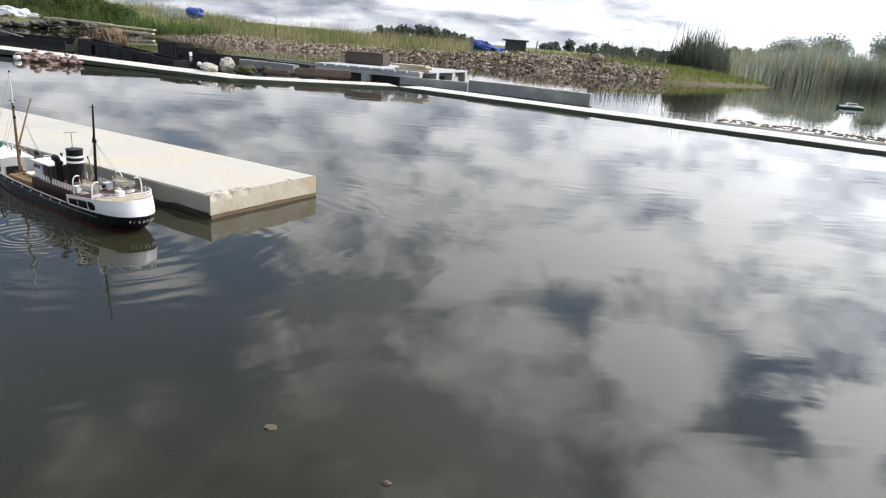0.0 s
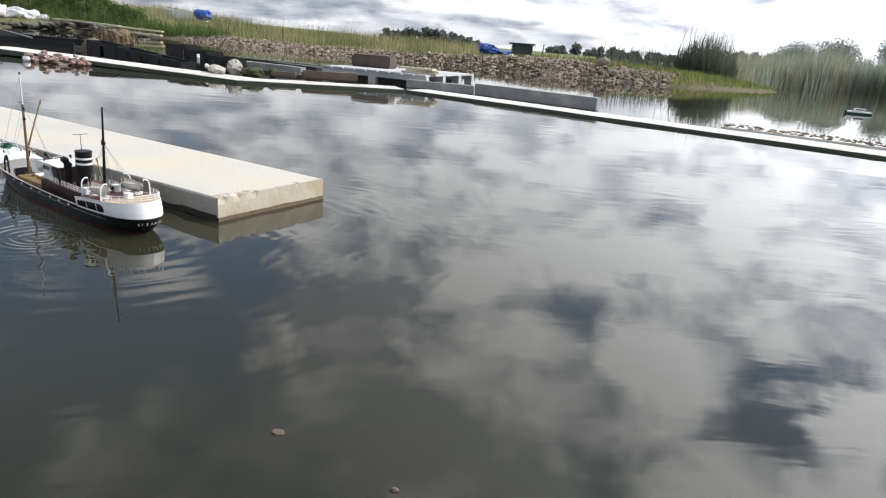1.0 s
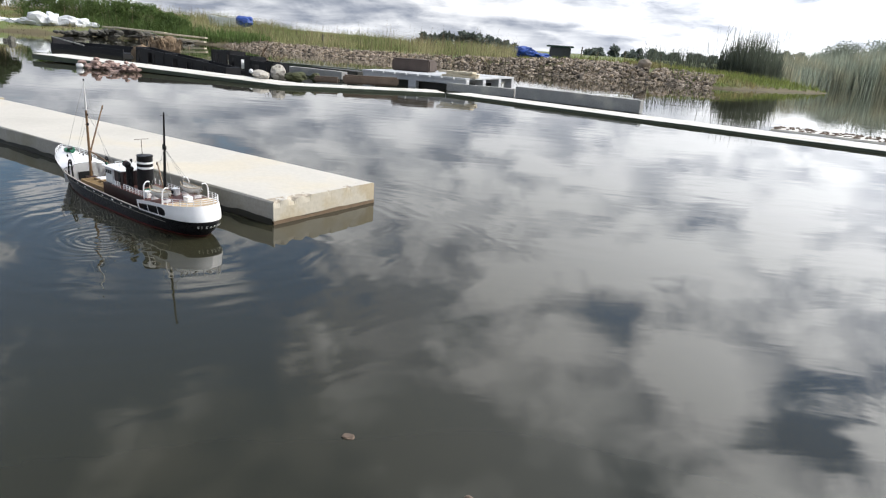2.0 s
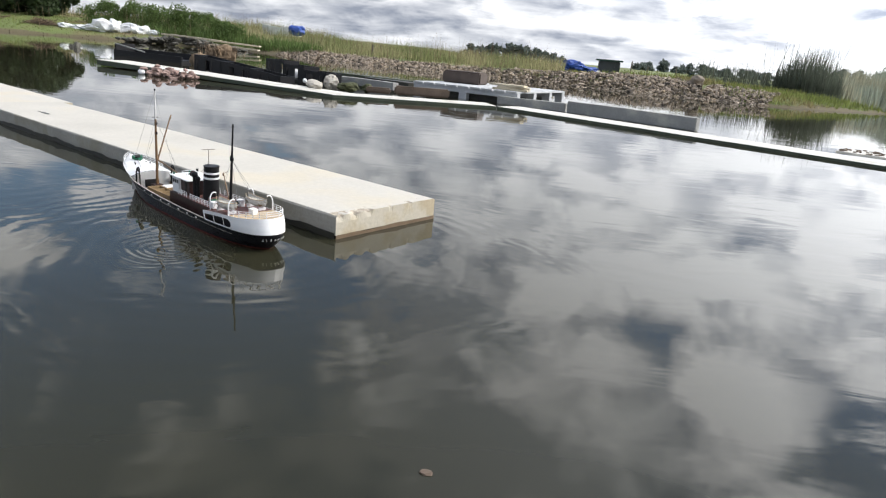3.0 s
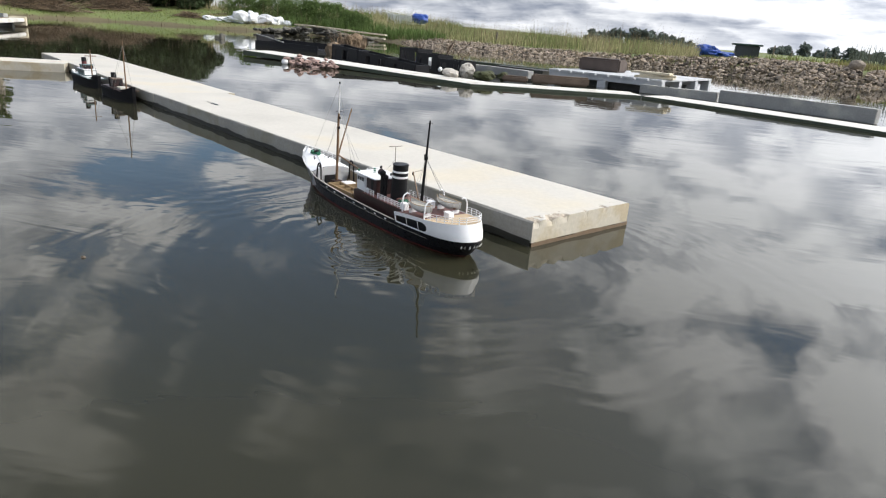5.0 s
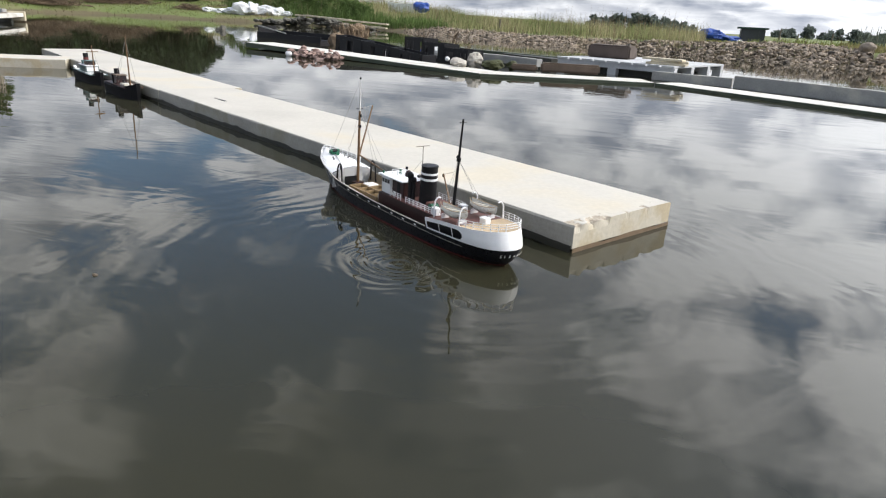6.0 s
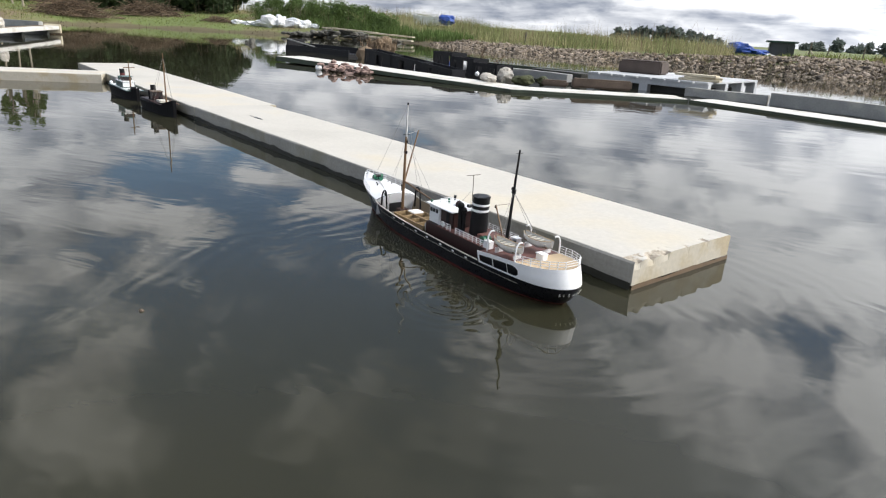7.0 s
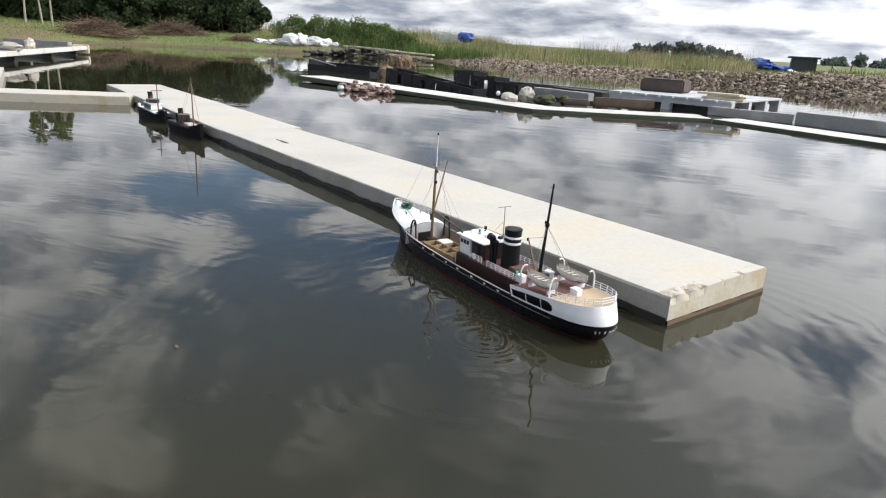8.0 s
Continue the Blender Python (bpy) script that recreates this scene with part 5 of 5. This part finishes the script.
def heap(name, x, y, z, L, w, h, n_st, mat, label, seed, thick_r=(0.006, 0.017), category="brushwood", turn=0.0):
    """A tangled heap of sticks."""
    rg3 = random.Random(seed)
    bm = bmesh.new()
    c, s = math.cos(turn), math.sin(turn)
    for i in range(n_st):
        u, v = rg3.gauss(0, 0.4), rg3.gauss(0, 0.4)
        hz = z + h * max(0, 1 - u * u - v * v) * rg3.random()
        px, py = u * L / 2, v * w / 2
        a, t = rg3.uniform(0, 6.28), rg3.gauss(0.1, 0.3)
        l = rg3.uniform(0.2, 0.55) * L * 0.35
        dx, dy, dz = l * math.cos(a), l * math.sin(a), l * t
        q0 = (x + c * (px - dx) - s * (py - dy), y + s * (px - dx) + c * (py - dy), max(z - 0.02, hz - dz))
        q1 = (x + c * (px + dx) - s * (py + dy), y + s * (px + dx) + c * (py + dy), max(z - 0.02, hz + dz))
        rod(bm, q0, q1, rg3.uniform(*thick_r), thick_r[0] * 0.6, 4)
    return tagged(link(name, bm, mat), label, category, kind="stuff")


lump_bm = lump(bmesh.new(), (0, 0, 0.12), (0.36, 0.25, 0.24), 4, 0.5, 3)
ob = link("root_clump", lump_bm, "straw")
ob.location = (-8.2, 16.0, -0.02)
tagged(ob, "brown matted root clump standing in the water", "clump")
blades("root_straw", [(-8.6 + rng.gauss(0, 0.2), 15.9 + rng.gauss(0, 0.15), 0.05, rng.uniform(0.15, 0.38)) for i in range(260)], "straw", 0.012, 0.5, ob)
bpy.data.objects["root_straw"].location = (8.6, -15.9, 0.02)
tagged(bpy.data.objects["root_straw"], kind="stuff")
lump_bm = lump(bmesh.new(), (0, 0, 0.06), (0.2, 0.16, 0.17), 9, 0.5, 3)
ob = link("root_clump", lump_bm, "straw")
ob.location = (-6.6, 12.0, -0.02)
tagged(ob, "small brown root clump in the water", "clump")
stone_thing((-11.4, 15.0, -0.04), (0.09, 0.07, 0.10), 11, "dark_rubble", "grey stone rising from the water", "water stones")
stone_thing((-11.6, 15.1, -0.05), (0.08, 0.07, 0.06), 12, "dark_rubble", "small grey stone rising from the water", "water stones")

# rubble island with planks, and the left-hand platform
isle = empty("rubble_island", pose(-15.2, 25.2, 0), "low dark heap of rubble and broken boards at the bank", "rubble")
bm = bmesh.new()
for i in range(150):
    x, y = rng.uniform(-1.3, 3.2), rng.gauss(0, 0.5)
    lump(bm, (x, y, 0.05 + 0.30 * rng.random() * math.exp(-((x - 0.6) / 1.5) ** 2)), (rng.uniform(0.1, 0.3), rng.uniform(0.08, 0.2), rng.uniform(0.04, 0.1)), i, 0.5, 1, rng.uniform(0, 6))
tagged(part("rubble", bm, "dark_rubble", isle), kind="stuff")
for i, (x, y, z, L, a) in enumerate(((1.6, -0.5, 0.34, 2.2, -8), (3.3, -0.7, 0.26, 2.0, -4), (3.4, -0.95, 0.12, 1.9, -3), (0.6, -0.3, 0.36, 1.0, 12))):
    pl = part("broken_board", boxed(-L / 2, L / 2, -0.1, 0.1, 0, 0.05, bevel=0.005), "plank", isle, "pale broken board")
    pl.matrix_basis = pose(x, y, z, 0, 2, a)

PLAT = pose(-14.77, 12.27, 0, 0, 0, -53)
plat = empty("floating_platform", PLAT, "pale timber platform frame afloat near the bank", "platform")
part("front_beam", boxed(0, 6.5, -0.30, 0.0, 0.115, 0.195, bevel=0.008), "pale_board", plat)
part("rear_beam", boxed(0.25, 2.5, -0.12, 0.0, 0.06, 0.27, bevel=0.01, m=pose(0, -0.25, 0, 0, 0, -126.8)), "grey_beam", plat)
part("end_block", boxed(-0.14, -0.004, -0.32, 0.02, 0.03, 0.23, bevel=0.01), "plank", plat)
for x in (0.5, 2.4, 4.6):
    part("drum_float", rodded((x, -0.12, 0.0), (x, -0.95, 0.0), 0.095, seg=14), "float", plat)
part("rusty_rail", boxed(0.6, 3.4, -0.22, -0.16, 0.196, 0.210, bevel=0.003), "rust_stain", plat)
for lx, size, seed, text in ((4.75, (0.26, 0.13, 0.075), 22, "pale flat stone on the floating platform"), (3.65, (0.11, 0.09, 0.11), 21, "grey upright stone on the floating platform")):
    stone_thing(PLAT @ Vector((lx, -0.15, 0.190)), size, seed, "pale_stone", text, "platform stones")

# ---- the banks ----
heap("brush_heap", -24.4, 21.0, ground_z(-24.4, 21.0), 3.4, 1.5, 0.60, 760, "brush", "tangled heap of dead brushwood on the bank", 1, turn=1.1)
heap("brush_heap", -24.2, 25.0, ground_z(-24.2, 25.0), 3.2, 1.4, 0.55, 760, "brush", "tangled heap of dead brushwood on the bank", 2, turn=0.9)
heap("brush_heap", -20.9, 25.6, ground_z(-20.9, 25.6), 1.4, 0.8, 0.22, 220, "brush", "small heap of dead sticks on the bank", 3, turn=0.4)
sacks = empty("sack_heap", pose(-18.9, 26.1, ground_z(-18.9, 26.1)), "heap of crumpled white plastic sacking on the bank", "sacking")
for i, (x, y, s, h) in enumerate(((0, 0, 0.45, 0.15), (-0.7, 0.1, 0.4, 0.12), (0.75, 0.3, 0.42, 0.30), (1.1, 0.5, 0.38, 0.26), (1.6, 0.7, 0.4, 0.2), (-1.2, -0.2, 0.35, 0.12), (2.1, 0.9, 0.3, 0.13), (0.35, 0.0, 0.4, 0.28))):
    part("sack", lump(bmesh.new(), (x, y, h * 0.6), (s, s * 0.7, h), i + 2, 0.55, 3, i), "white_sack", sacks)
tarp = empty("covered_boat", pose(-14.3, 35.9, ground_z(-14.3, 35.9)), "small white boat half covered with blue tarpaulin", "boat")
part("boat_hull", small_hull(2.1, 0.8, 0.42, 0.1), "white_sack", tarp).matrix_basis = pose(-1.5, 0, 0.20, 0, 0, 4)
part("tarpaulin", lump(bmesh.new(), (0.45, 0, 0.50), (0.52, 0.45, 0.26), 6, 0.35, 3), "blue_tarp", tarp, "crumpled blue tarpaulin")
tb = empty("tarpaulin_heap", pose(1.5, 37.2, ground_z(1.5, 37.2)), "crumpled bright blue tarpaulin heap on the grass", "tarpaulin")
for i, (x, z, a, h) in enumerate(((-0.1, 0.32, 0.55, 0.30), (-0.6, 0.12, 0.45, 0.16), (0.5, 0.14, 0.6, 0.18), (0.95, 0.06, 0.4, 0.1))):
    part("fold", lump(bmesh.new(), (x, 0.1 * i, z), (a, 0.45, h), i + 5, 0.6, 3, i), "blue_tarp" if i < 3 else "white_sack", tb)

gz = ground_z(3.2, 38.2) - 0.03
skip = empty("storage_bin", pose(3.2, 38.2, gz), "dark storage bin with a green lid on the grass", "bin")
part("bin_body", boxed(-0.56, 0.56, -0.4, 0.4, 0, 0.72, bevel=0.03), "bin", skip)
part("bin_lid", boxed(-0.74, 0.70, -0.48, 0.48, 0.72, 0.81, bevel=0.03), "bin_lid", skip, "green overhanging lid")
for x in (-0.5, 0.3, 0.5):
    part("bin_rib", boxed(x - 0.03, x + 0.03, -0.43, -0.401, 0.02, 0.70), "bin", skip)
bar = empty("wheelbarrow", pose(6.05, 29.4, ground_z(6.05, 29.4), 0, 0, -20), "upturned dark green wheelbarrow in the grass", "wheelbarrow")
bm = bmesh.new()
lo_r = [bm.verts.new(p) for p in ((-0.45, -0.3, 0.18), (0.45, -0.3, 0.10), (0.45, 0.3, 0.10), (-0.45, 0.3, 0.18))]
hi_r = [bm.verts.new(p) for p in ((-0.28, -0.18, 0.46), (0.20, -0.18, 0.34), (0.20, 0.18, 0.34), (-0.28, 0.18, 0.46))]
bm.faces.new(hi_r)
for i in range(4):
    bm.faces.new((lo_r[i], lo_r[(i + 1) % 4], hi_r[(i + 1) % 4], hi_r[i]))
part("tub", thick(bm, 0.02), "bin_lid", bar)
for y in (-0.2, 0.2):
    part("handle", rodded((-0.3, y, 0.12), (0.75, y, 0.03), 0.02), "old_wood", bar)
part("wheel", rodded((-0.55, -0.04, 0.16), (-0.55, 0.04, 0.16), 0.16, seg=18), "black", bar)


def stake(x, y, h, lean, label, brace=False):
    z = ground_z(x, y)
    th = empty("stake", pose(x, y, z - 0.05), label, "post", "fence stakes")
    part("upright", rodded((0, 0, 0), (lean, 0, h), 0.035, 0.03, 7), "bark", th)
    if brace:
        part("brace", rodded((0.45, 0, 0), (0.03, 0, h * 0.6), 0.03, 0.025, 7), "plank", th)


stake(3.75, 33.0, 0.80, 0.05, "leaning wooden stake with a brace", True)
for x, y, h in ((6.2, 35, 0.8), (8.2, 36, 0.85), (9.8, 33, 0.8), (11.5, 34, 0.75), (5.0, 36.5, 0.7)):
    stake(x, y, h, rng.uniform(-0.06, 0.06), "thin wooden stake standing in the grass")
stake(-6.6, 24.6, 0.5, 0.02, "short dark stake at the water's edge")
stone_thing((3.95, 19.3, ground_z(3.95, 19.3) + 0.04), (0.18, 0.16, 0.14), 31, "stone", "large reddish boulder on the rubble bank", "", "boulder", 0.2)

# floating bits near by
for x, y, s in ((-0.25, 0.89, 0.010), (-0.055, 0.775, 0.006), (-1.75, 1.35, 0.006)):
    bm = lump(bmesh.new(), (0, 0, 0.001), (s, s * 0.7, 0.003), s * 100, 0.6, 2)
    ob = link("floating_leaf", bm, "old_wood")
    ob.location = (x, y, 0)
    tagged(ob, "dead brown leaf floating on the water", "leaf", "floating leaves")

# ---- trees ----


def tree(x, y, h, spread, leaves, size, mat, label, seed, low=0.15, bark="bark", group="", category="tree", girth=0.028):
    rg3 = random.Random(seed)
    z = ground_z(x, y) if abs(x) < 120 and abs(y) < 120 else 0.40
    th = empty("tree", pose(x, y, z - 0.05), label, category, group)
    bm = bmesh.new()
    top = Vector((rg3.gauss(0, 0.05) * h, rg3.gauss(0, 0.05) * h, h * 0.8))
    rod(bm, (0, 0, 0), top * 0.5, h * girth, h * girth * 0.7, 8)
    rod(bm, top * 0.5, top, h * girth * 0.7, h * girth * 0.22, 8)
    centres = []
    for i in range(11):
        q = low + (0.95 - low) * (i + rg3.random()) / 11
        a = rg3.uniform(0, 6.28)
        reach = spread * (0.35 + 0.65 * math.sin(math.pi * min(1, 0.25 + q * 0.72))) * rg3.uniform(0.5, 1.0)
        e = Vector((math.cos(a) * reach, math.sin(a) * reach, h * min(0.95, q + 0.08)))
        rod(bm, top * min(0.95, q), e, h * 0.009, h * 0.003, 5)
        centres.append((e, spread * rg3.uniform(0.28, 0.5)))
    centres.append((top, spread * 0.4))
    part("trunk", bm, bark, th)
    vs, fs = [], []
    for i in range(leaves):
        c, r = rg3.choice(centres)
        d = Vector((rg3.gauss(0, 1), rg3.gauss(0, 1), rg3.gauss(0, 0.8)))
        d = d.normalized() * r * rg3.random() ** 0.45
        p = c + d
        if p.z < 0.05:
            p.z = rg3.uniform(0.05, 0.3) * h
        u = Vector((rg3.gauss(0, 1), rg3.gauss(0, 1), rg3.gauss(0, 1))).normalized()
        v = u.orthogonal().normalized()
        s = size * rg3.uniform(0.6, 1.3)
        k = len(vs)
        vs += [p - u * s, p + v * s * 0.55, p + u * s, p - v * s * 0.55]
        fs.append((k, k + 1, k + 2, k + 3))
    me = bpy.data.meshes.new("crown")
    me.from_pydata(vs, [], fs)
    me.materials.append(M[mat])
    cr = new("crown", me)
    cr.parent = th
    return th


for i in range(14):
    q = i / 13
    x, y = -23.4 - 9.5 * q + rng.gauss(0, 0.2), 29.4 - 7.6 * q + rng.gauss(0, 0.3)
    tree(x, y, 1.75 + rng.uniform(-0.1, 0.25), 1.15, 5600, 0.10, "leaf", "dense dark green tree in the hedge behind the bank", 40 + i, -0.05, group="hedge trees")
for i in range(9):
    q = i / 8
    tree(-24.6 - 8.5 * q + rng.gauss(0, 0.2), 30.6 - 7.0 * q, 1.8 + rng.uniform(-0.1, 0.2), 1.2, 4200, 0.11, "leaf", "dense dark green tree in the hedge behind the bank", 160 + i, -0.05, group="hedge trees")
for i, (x, y, h) in enumerate(((-28.5, 21.0, 3.9), (-28.0, 21.4, 3.6), (-26.9, 21.0, 3.8))):
    tree(x, y, h, 0.42, 1100, 0.075, "weed", "slim pale-trunked tree at the edge of the hedge", 60 + i, 0.58, "pale_bark", group="slim trees", girth=0.013)
for i, (x, y, h, w) in enumerate(((-20.4, 29.0, 0.9, 0.9), (-19.0, 29.4, 1.0, 1.0), (-17.6, 29.0, 0.95, 1.0), (-16.2, 28.6, 1.0, 0.9), (-14.9, 28.0, 0.95, 0.8), (-13.7, 27.7, 0.75, 0.6))):
    tree(x, y, h, w, 3600, 0.045, "weed", "leafy green weed bush behind the bank", 240 + i, -0.05, group="weed bushes", category="bush")
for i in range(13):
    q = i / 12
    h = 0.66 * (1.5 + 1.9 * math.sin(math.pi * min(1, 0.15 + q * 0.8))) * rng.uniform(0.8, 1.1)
    tree(-12.5 + 14 * q, 112 + rng.uniform(-3, 3), h, 1.1, 420, 0.30, "leaf_hazed", "distant haze-paled tree on the flat horizon", 80 + i, 0.05, group="distant trees")
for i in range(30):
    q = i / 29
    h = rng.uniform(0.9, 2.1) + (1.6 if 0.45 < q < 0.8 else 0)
    tree(19 + 75 * q, 150 - 12 * q + rng.uniform(-4, 4), h, 1.5, 420, 0.38, "leaf_hazed", "distant tree on the flat horizon", 100 + i, 0.05, group="distant trees")

for i, (x, y, h, w) in enumerate(((15.2, 32.0, 1.55, 1.1), (17.6, 33.0, 2.0, 1.5), (20.0, 32.2, 2.15, 1.6), (22.6, 31.4, 2.0, 1.5), (24.8, 29.6, 1.8, 1.4), (26.8, 27.5, 1.8, 1.3))):
    tree(x, y, h * 0.86, w, 10000, 0.052, "leaf_grey", "grey-green willow bush rising behind the reeds", 200 + i, -0.05, group="willow bushes", category="bush")

# ---- grass, reeds, rubble: stuff ----
rng = random.Random(11)
tall, lawn = [], []
for i in range(120000):
    x, y = rng.uniform(-36, 13), 15 + 34 * rng.random() ** 1.4
    d = shore_distance(x, y)
    if d < 0.25:
        continue
    left = x < -17.5
    if not left and -9.5 < x < 4.4 and d < (0.75 if x < 0 else 1.7) + 0.6 * noise.noise(Vector((x, y, 0))):
        continue
    patch_n = noise.noise(Vector((x * 0.5, y * 0.5, 7)))
    z = ground_z(x, y, d)
    if left and (d < 6 or x < -24):
        if d > 0.6 or rng.random() < 0.35:
            lawn.append((x, y, z - 0.02, rng.uniform(0.04, 0.10)))
    elif x > 0.03 * y - 0.3:
        lawn.append((x, y, z - 0.02, rng.uniform(0.05, 0.17 + 0.12 * patch_n)))
    else:
        tall.append((x, y, z - 0.02, max(0.10, (0.52 + 0.32 * patch_n) * rng.uniform(0.35, 1.3) * min(1, 0.3 + d / 6))))
for i in range(16000):
    x, y = rng.uniform(-34, -17), rng.uniform(17, 34)
    d = shore_distance(x, y)
    if 0.45 < d < 9:
        lawn.append((x, y, ground_z(x, y, d) - 0.02, rng.uniform(0.04, 0.10)))
for i in range(9000):
    x, y = rng.uniform(3.6, 10), rng.uniform(16, 24)
    d = shore_distance(x, y)
    if 0.12 < d and (x > 4.6 or d > 1.4):
        lawn.append((x, y, ground_z(x, y, d) - 0.02, rng.uniform(0.08, 0.24) * min(1, 0.4 + d)))
straws, scrub = [], []
for i in range(4200):
    x, y = rng.uniform(-22, 4), rng.uniform(22, 44)
    d = shore_distance(x, y)
    if d > 1.0 and x < 0.03 * y - 0.3 and rng.random() < 0.5 + 0.9 * noise.noise(Vector((x * 0.4, y * 0.4, 4))):
        straws.append((x, y, ground_z(x, y, d) - 0.02, rng.uniform(0.6, 1.12)))
for i in range(16000):                       # dead growth low on the banks
    x, y = rng.uniform(-30, 5), rng.uniform(14.5, 29)
    d = shore_distance(x, y)
    if 0.02 < d < (0.35 if x < -16 else 1.5) and rng.random() < (0.8 if x < -16 else 0.35) + 1.1 * noise.noise(Vector((x * 0.7, y * 0.7, 9))):
        scrub.append((x, y, max(0.0, ground_z(x, y, d)) - 0.01, rng.uniform(0.03, 0.12) if x < -16 else rng.uniform(0.06, 0.30)))
tagged(blades("straw_stalks", straws, "straw", 0.006, 0.14, joints=2), "tall dry seed stalks standing in the meadow grass", "grass", kind="stuff")
tagged(blades("bank_scrub", scrub, "brush", 0.012, 0.4, joints=2), "brown dead growth along the foot of the bank", "weeds", kind="stuff")
tagged(blades("tall_grass", tall, "grass", 0.0085, 0.26, joints=2), "tall seeding meadow grass behind the bank", "grass", kind="stuff")
M["lawn"] = material("short_green_grass", (0.19, 0.225, 0.068), 0.7, through=0.4, vary=0.35, scale=0.6, fine=4, bump=0, per_island=0.4, second=(0.23, 0.19, 0.095), amount=0.4, spec=0.2)
tagged(blades("bank_grass", lawn, "lawn", 0.016, 0.3, joints=1), "short fresh green grass on the bank", "grass", kind="stuff")
weeds = []
for cx, cy, r, h, n_w in ((-13.8, 27.6, 1.6, 0.95, 900), (-16.2, 28.2, 1.4, 0.8, 700), (-11.2, 26.9, 1.0, 0.7, 500), (-19.5, 29.0, 1.5, 0.8, 700), (-9.8, 25.9, 0.8, 0.6, 350)):
    for i in range(int(n_w * 1.7)):
        a, s = rng.uniform(0, 6.28), r * math.sqrt(rng.random())
        x, y = cx + s * math.cos(a), cy + s * math.sin(a)
        weeds.append((x, y, ground_z(x, y) - 0.02, h * rng.uniform(0.25, 0.9) * (1.1 - 0.5 * s / r)))
tagged(blades("weed_patch", weeds, "weed", 0.018, 0.35, joints=3), "rank green weeds at the water's edge", "weeds", kind="stuff")

clump, belt = [], []
for i in range(3000):
    a, s = rng.uniform(0, 6.28), math.sqrt(rng.random())
    x, y = 7.9 + 0.95 * s * math.cos(a), 22.4 + 1.3 * s * math.sin(a)
    ridge = 1 + 0.45 * noise.noise(Vector((x * 2.2, y * 0.6, 5)))
    clump.append((x, y, max(0, ground_z(x, y)) - 0.02, rng.uniform(0.55, 1.55) * (1.05 - 0.4 * s) * ridge))
for i in range(90):
    x, y = 7.8 + rng.gauss(0, 0.5), 22.4 + rng.gauss(0, 0.6)
    clump.append((x, y, ground_z(x, y) - 0.02, rng.uniform(1.4, 1.95)))
for i in range(900):
    x, y = rng.uniform(4.6, 7.3), rng.uniform(21.8, 24.0)
    clump.append((x, y, ground_z(x, y) - 0.02, rng.uniform(0.2, 0.95) ** 1.4))
tagged(blades("dark_reed_clump", clump, "reed_dark", 0.0085, 0.10, joints=3), "dense dark clump of tall reeds on the spit", "reeds", kind="stuff")
for i in range(40000):
    q = rng.random()
    x, y = np.interp(q, (0, 0.12, 0.35, 0.65, 1), (8.9, 11.2, 16.0, 22, 27)), np.interp(q, (0, 0.12, 0.35, 0.65, 1), (22.6, 25.6, 28.6, 26.4, 18))
    back = rng.random() ** 1.3 * 4.5
    x, y = x + back * 0.35 + rng.gauss(0, 0.3), y + back + rng.gauss(0, 0.2)
    hh = 0.95 + 0.42 * noise.noise(Vector((x * 0.45, y * 0.45, 2))) + 0.30 * noise.noise(Vector((x * 1.7, y * 1.7, 6))) + 0.30 * min(1, max(0, (x - 12) / 4))
    belt.append((x, y, max(-0.05, ground_z(x, y) - 0.02), max(0.3, hh) * rng.uniform(0.45, 1.2)))
tagged(blades("reed_belt", belt, "reed", 0.010, 0.10, joints=3), "tall grey-green reed belt along the water", "reeds", kind="stuff")

# rubble along the bank
BANK = [(-10.5, 25.3), (-9, 24.4), (-6, 22), (-1.8, 20.8), (1.5, 18.8), (3.8, 18.2), (5.3, 17.45)]


def bank_spot():
    q = rng.random()
    k = q * (len(BANK) - 1)
    i = min(int(k), len(BANK) - 2)
    a, b = Vector(BANK[i]), Vector(BANK[i + 1])
    n_v = Vector((-(b - a).y, (b - a).x)).normalized()
    p = a + (b - a) * (k - i) + n_v * (rng.random() ** 1.1 * (1.15 if q < 0.5 else 2.2) - 0.2)
    return p.x, p.y


shapes = []
for k in range(7):
    bm = lump(bmesh.new(), (0, 0, 0), (1, rng.uniform(0.6, 0.9), rng.uniform(0.45, 0.7)), k + 2, 0.7, 1)
    me = bpy.data.meshes.new("stone")
    bm.to_mesh(me)
    bm.free()
    me.materials.append(M["stone"])
    shapes.append(me)
bank = empty("rubble_bank", pose(0, 0, 0), "bank of loose brown rubble stones along the water", "rubble")
near_n = 0
rest_v, rest_f = [], []
for i in range(7200):
    x, y = bank_spot()
    s = rng.uniform(0.025, 0.072) * (1.6 if rng.random() < 0.10 else 1)
    z = max(-0.02, ground_z(x, y) + 0.10 * max(0, 0.5 - abs(shore_distance(x, y) - 0.9) * 0.5)) + s * 0.15
    turn = (rng.uniform(-0.5, 0.5), rng.uniform(-0.5, 0.5), rng.uniform(0, 6.28))
    m = Matrix.LocRotScale((x, y, z), Euler(turn), (s, s, s))
    if x > 0.2 and near_n < 300:
        ob = new("stone", shapes[i % 7])
        ob.matrix_basis = m
        ob.parent = bank
        near_n += 1
    else:
        me = shapes[i % 7]
        k = len(rest_v)
        rest_v += [m @ v.co for v in me.vertices]
        rest_f += [tuple(k + j for j in p.vertices) for p in me.polygons]
me = bpy.data.meshes.new("loose_rubble")
me.from_pydata(rest_v, [], rest_f)
me.materials.append(M["stone_rest"])
ob = new("loose_rubble", me)
ob.parent = bank
tagged(ob, kind="stuff")
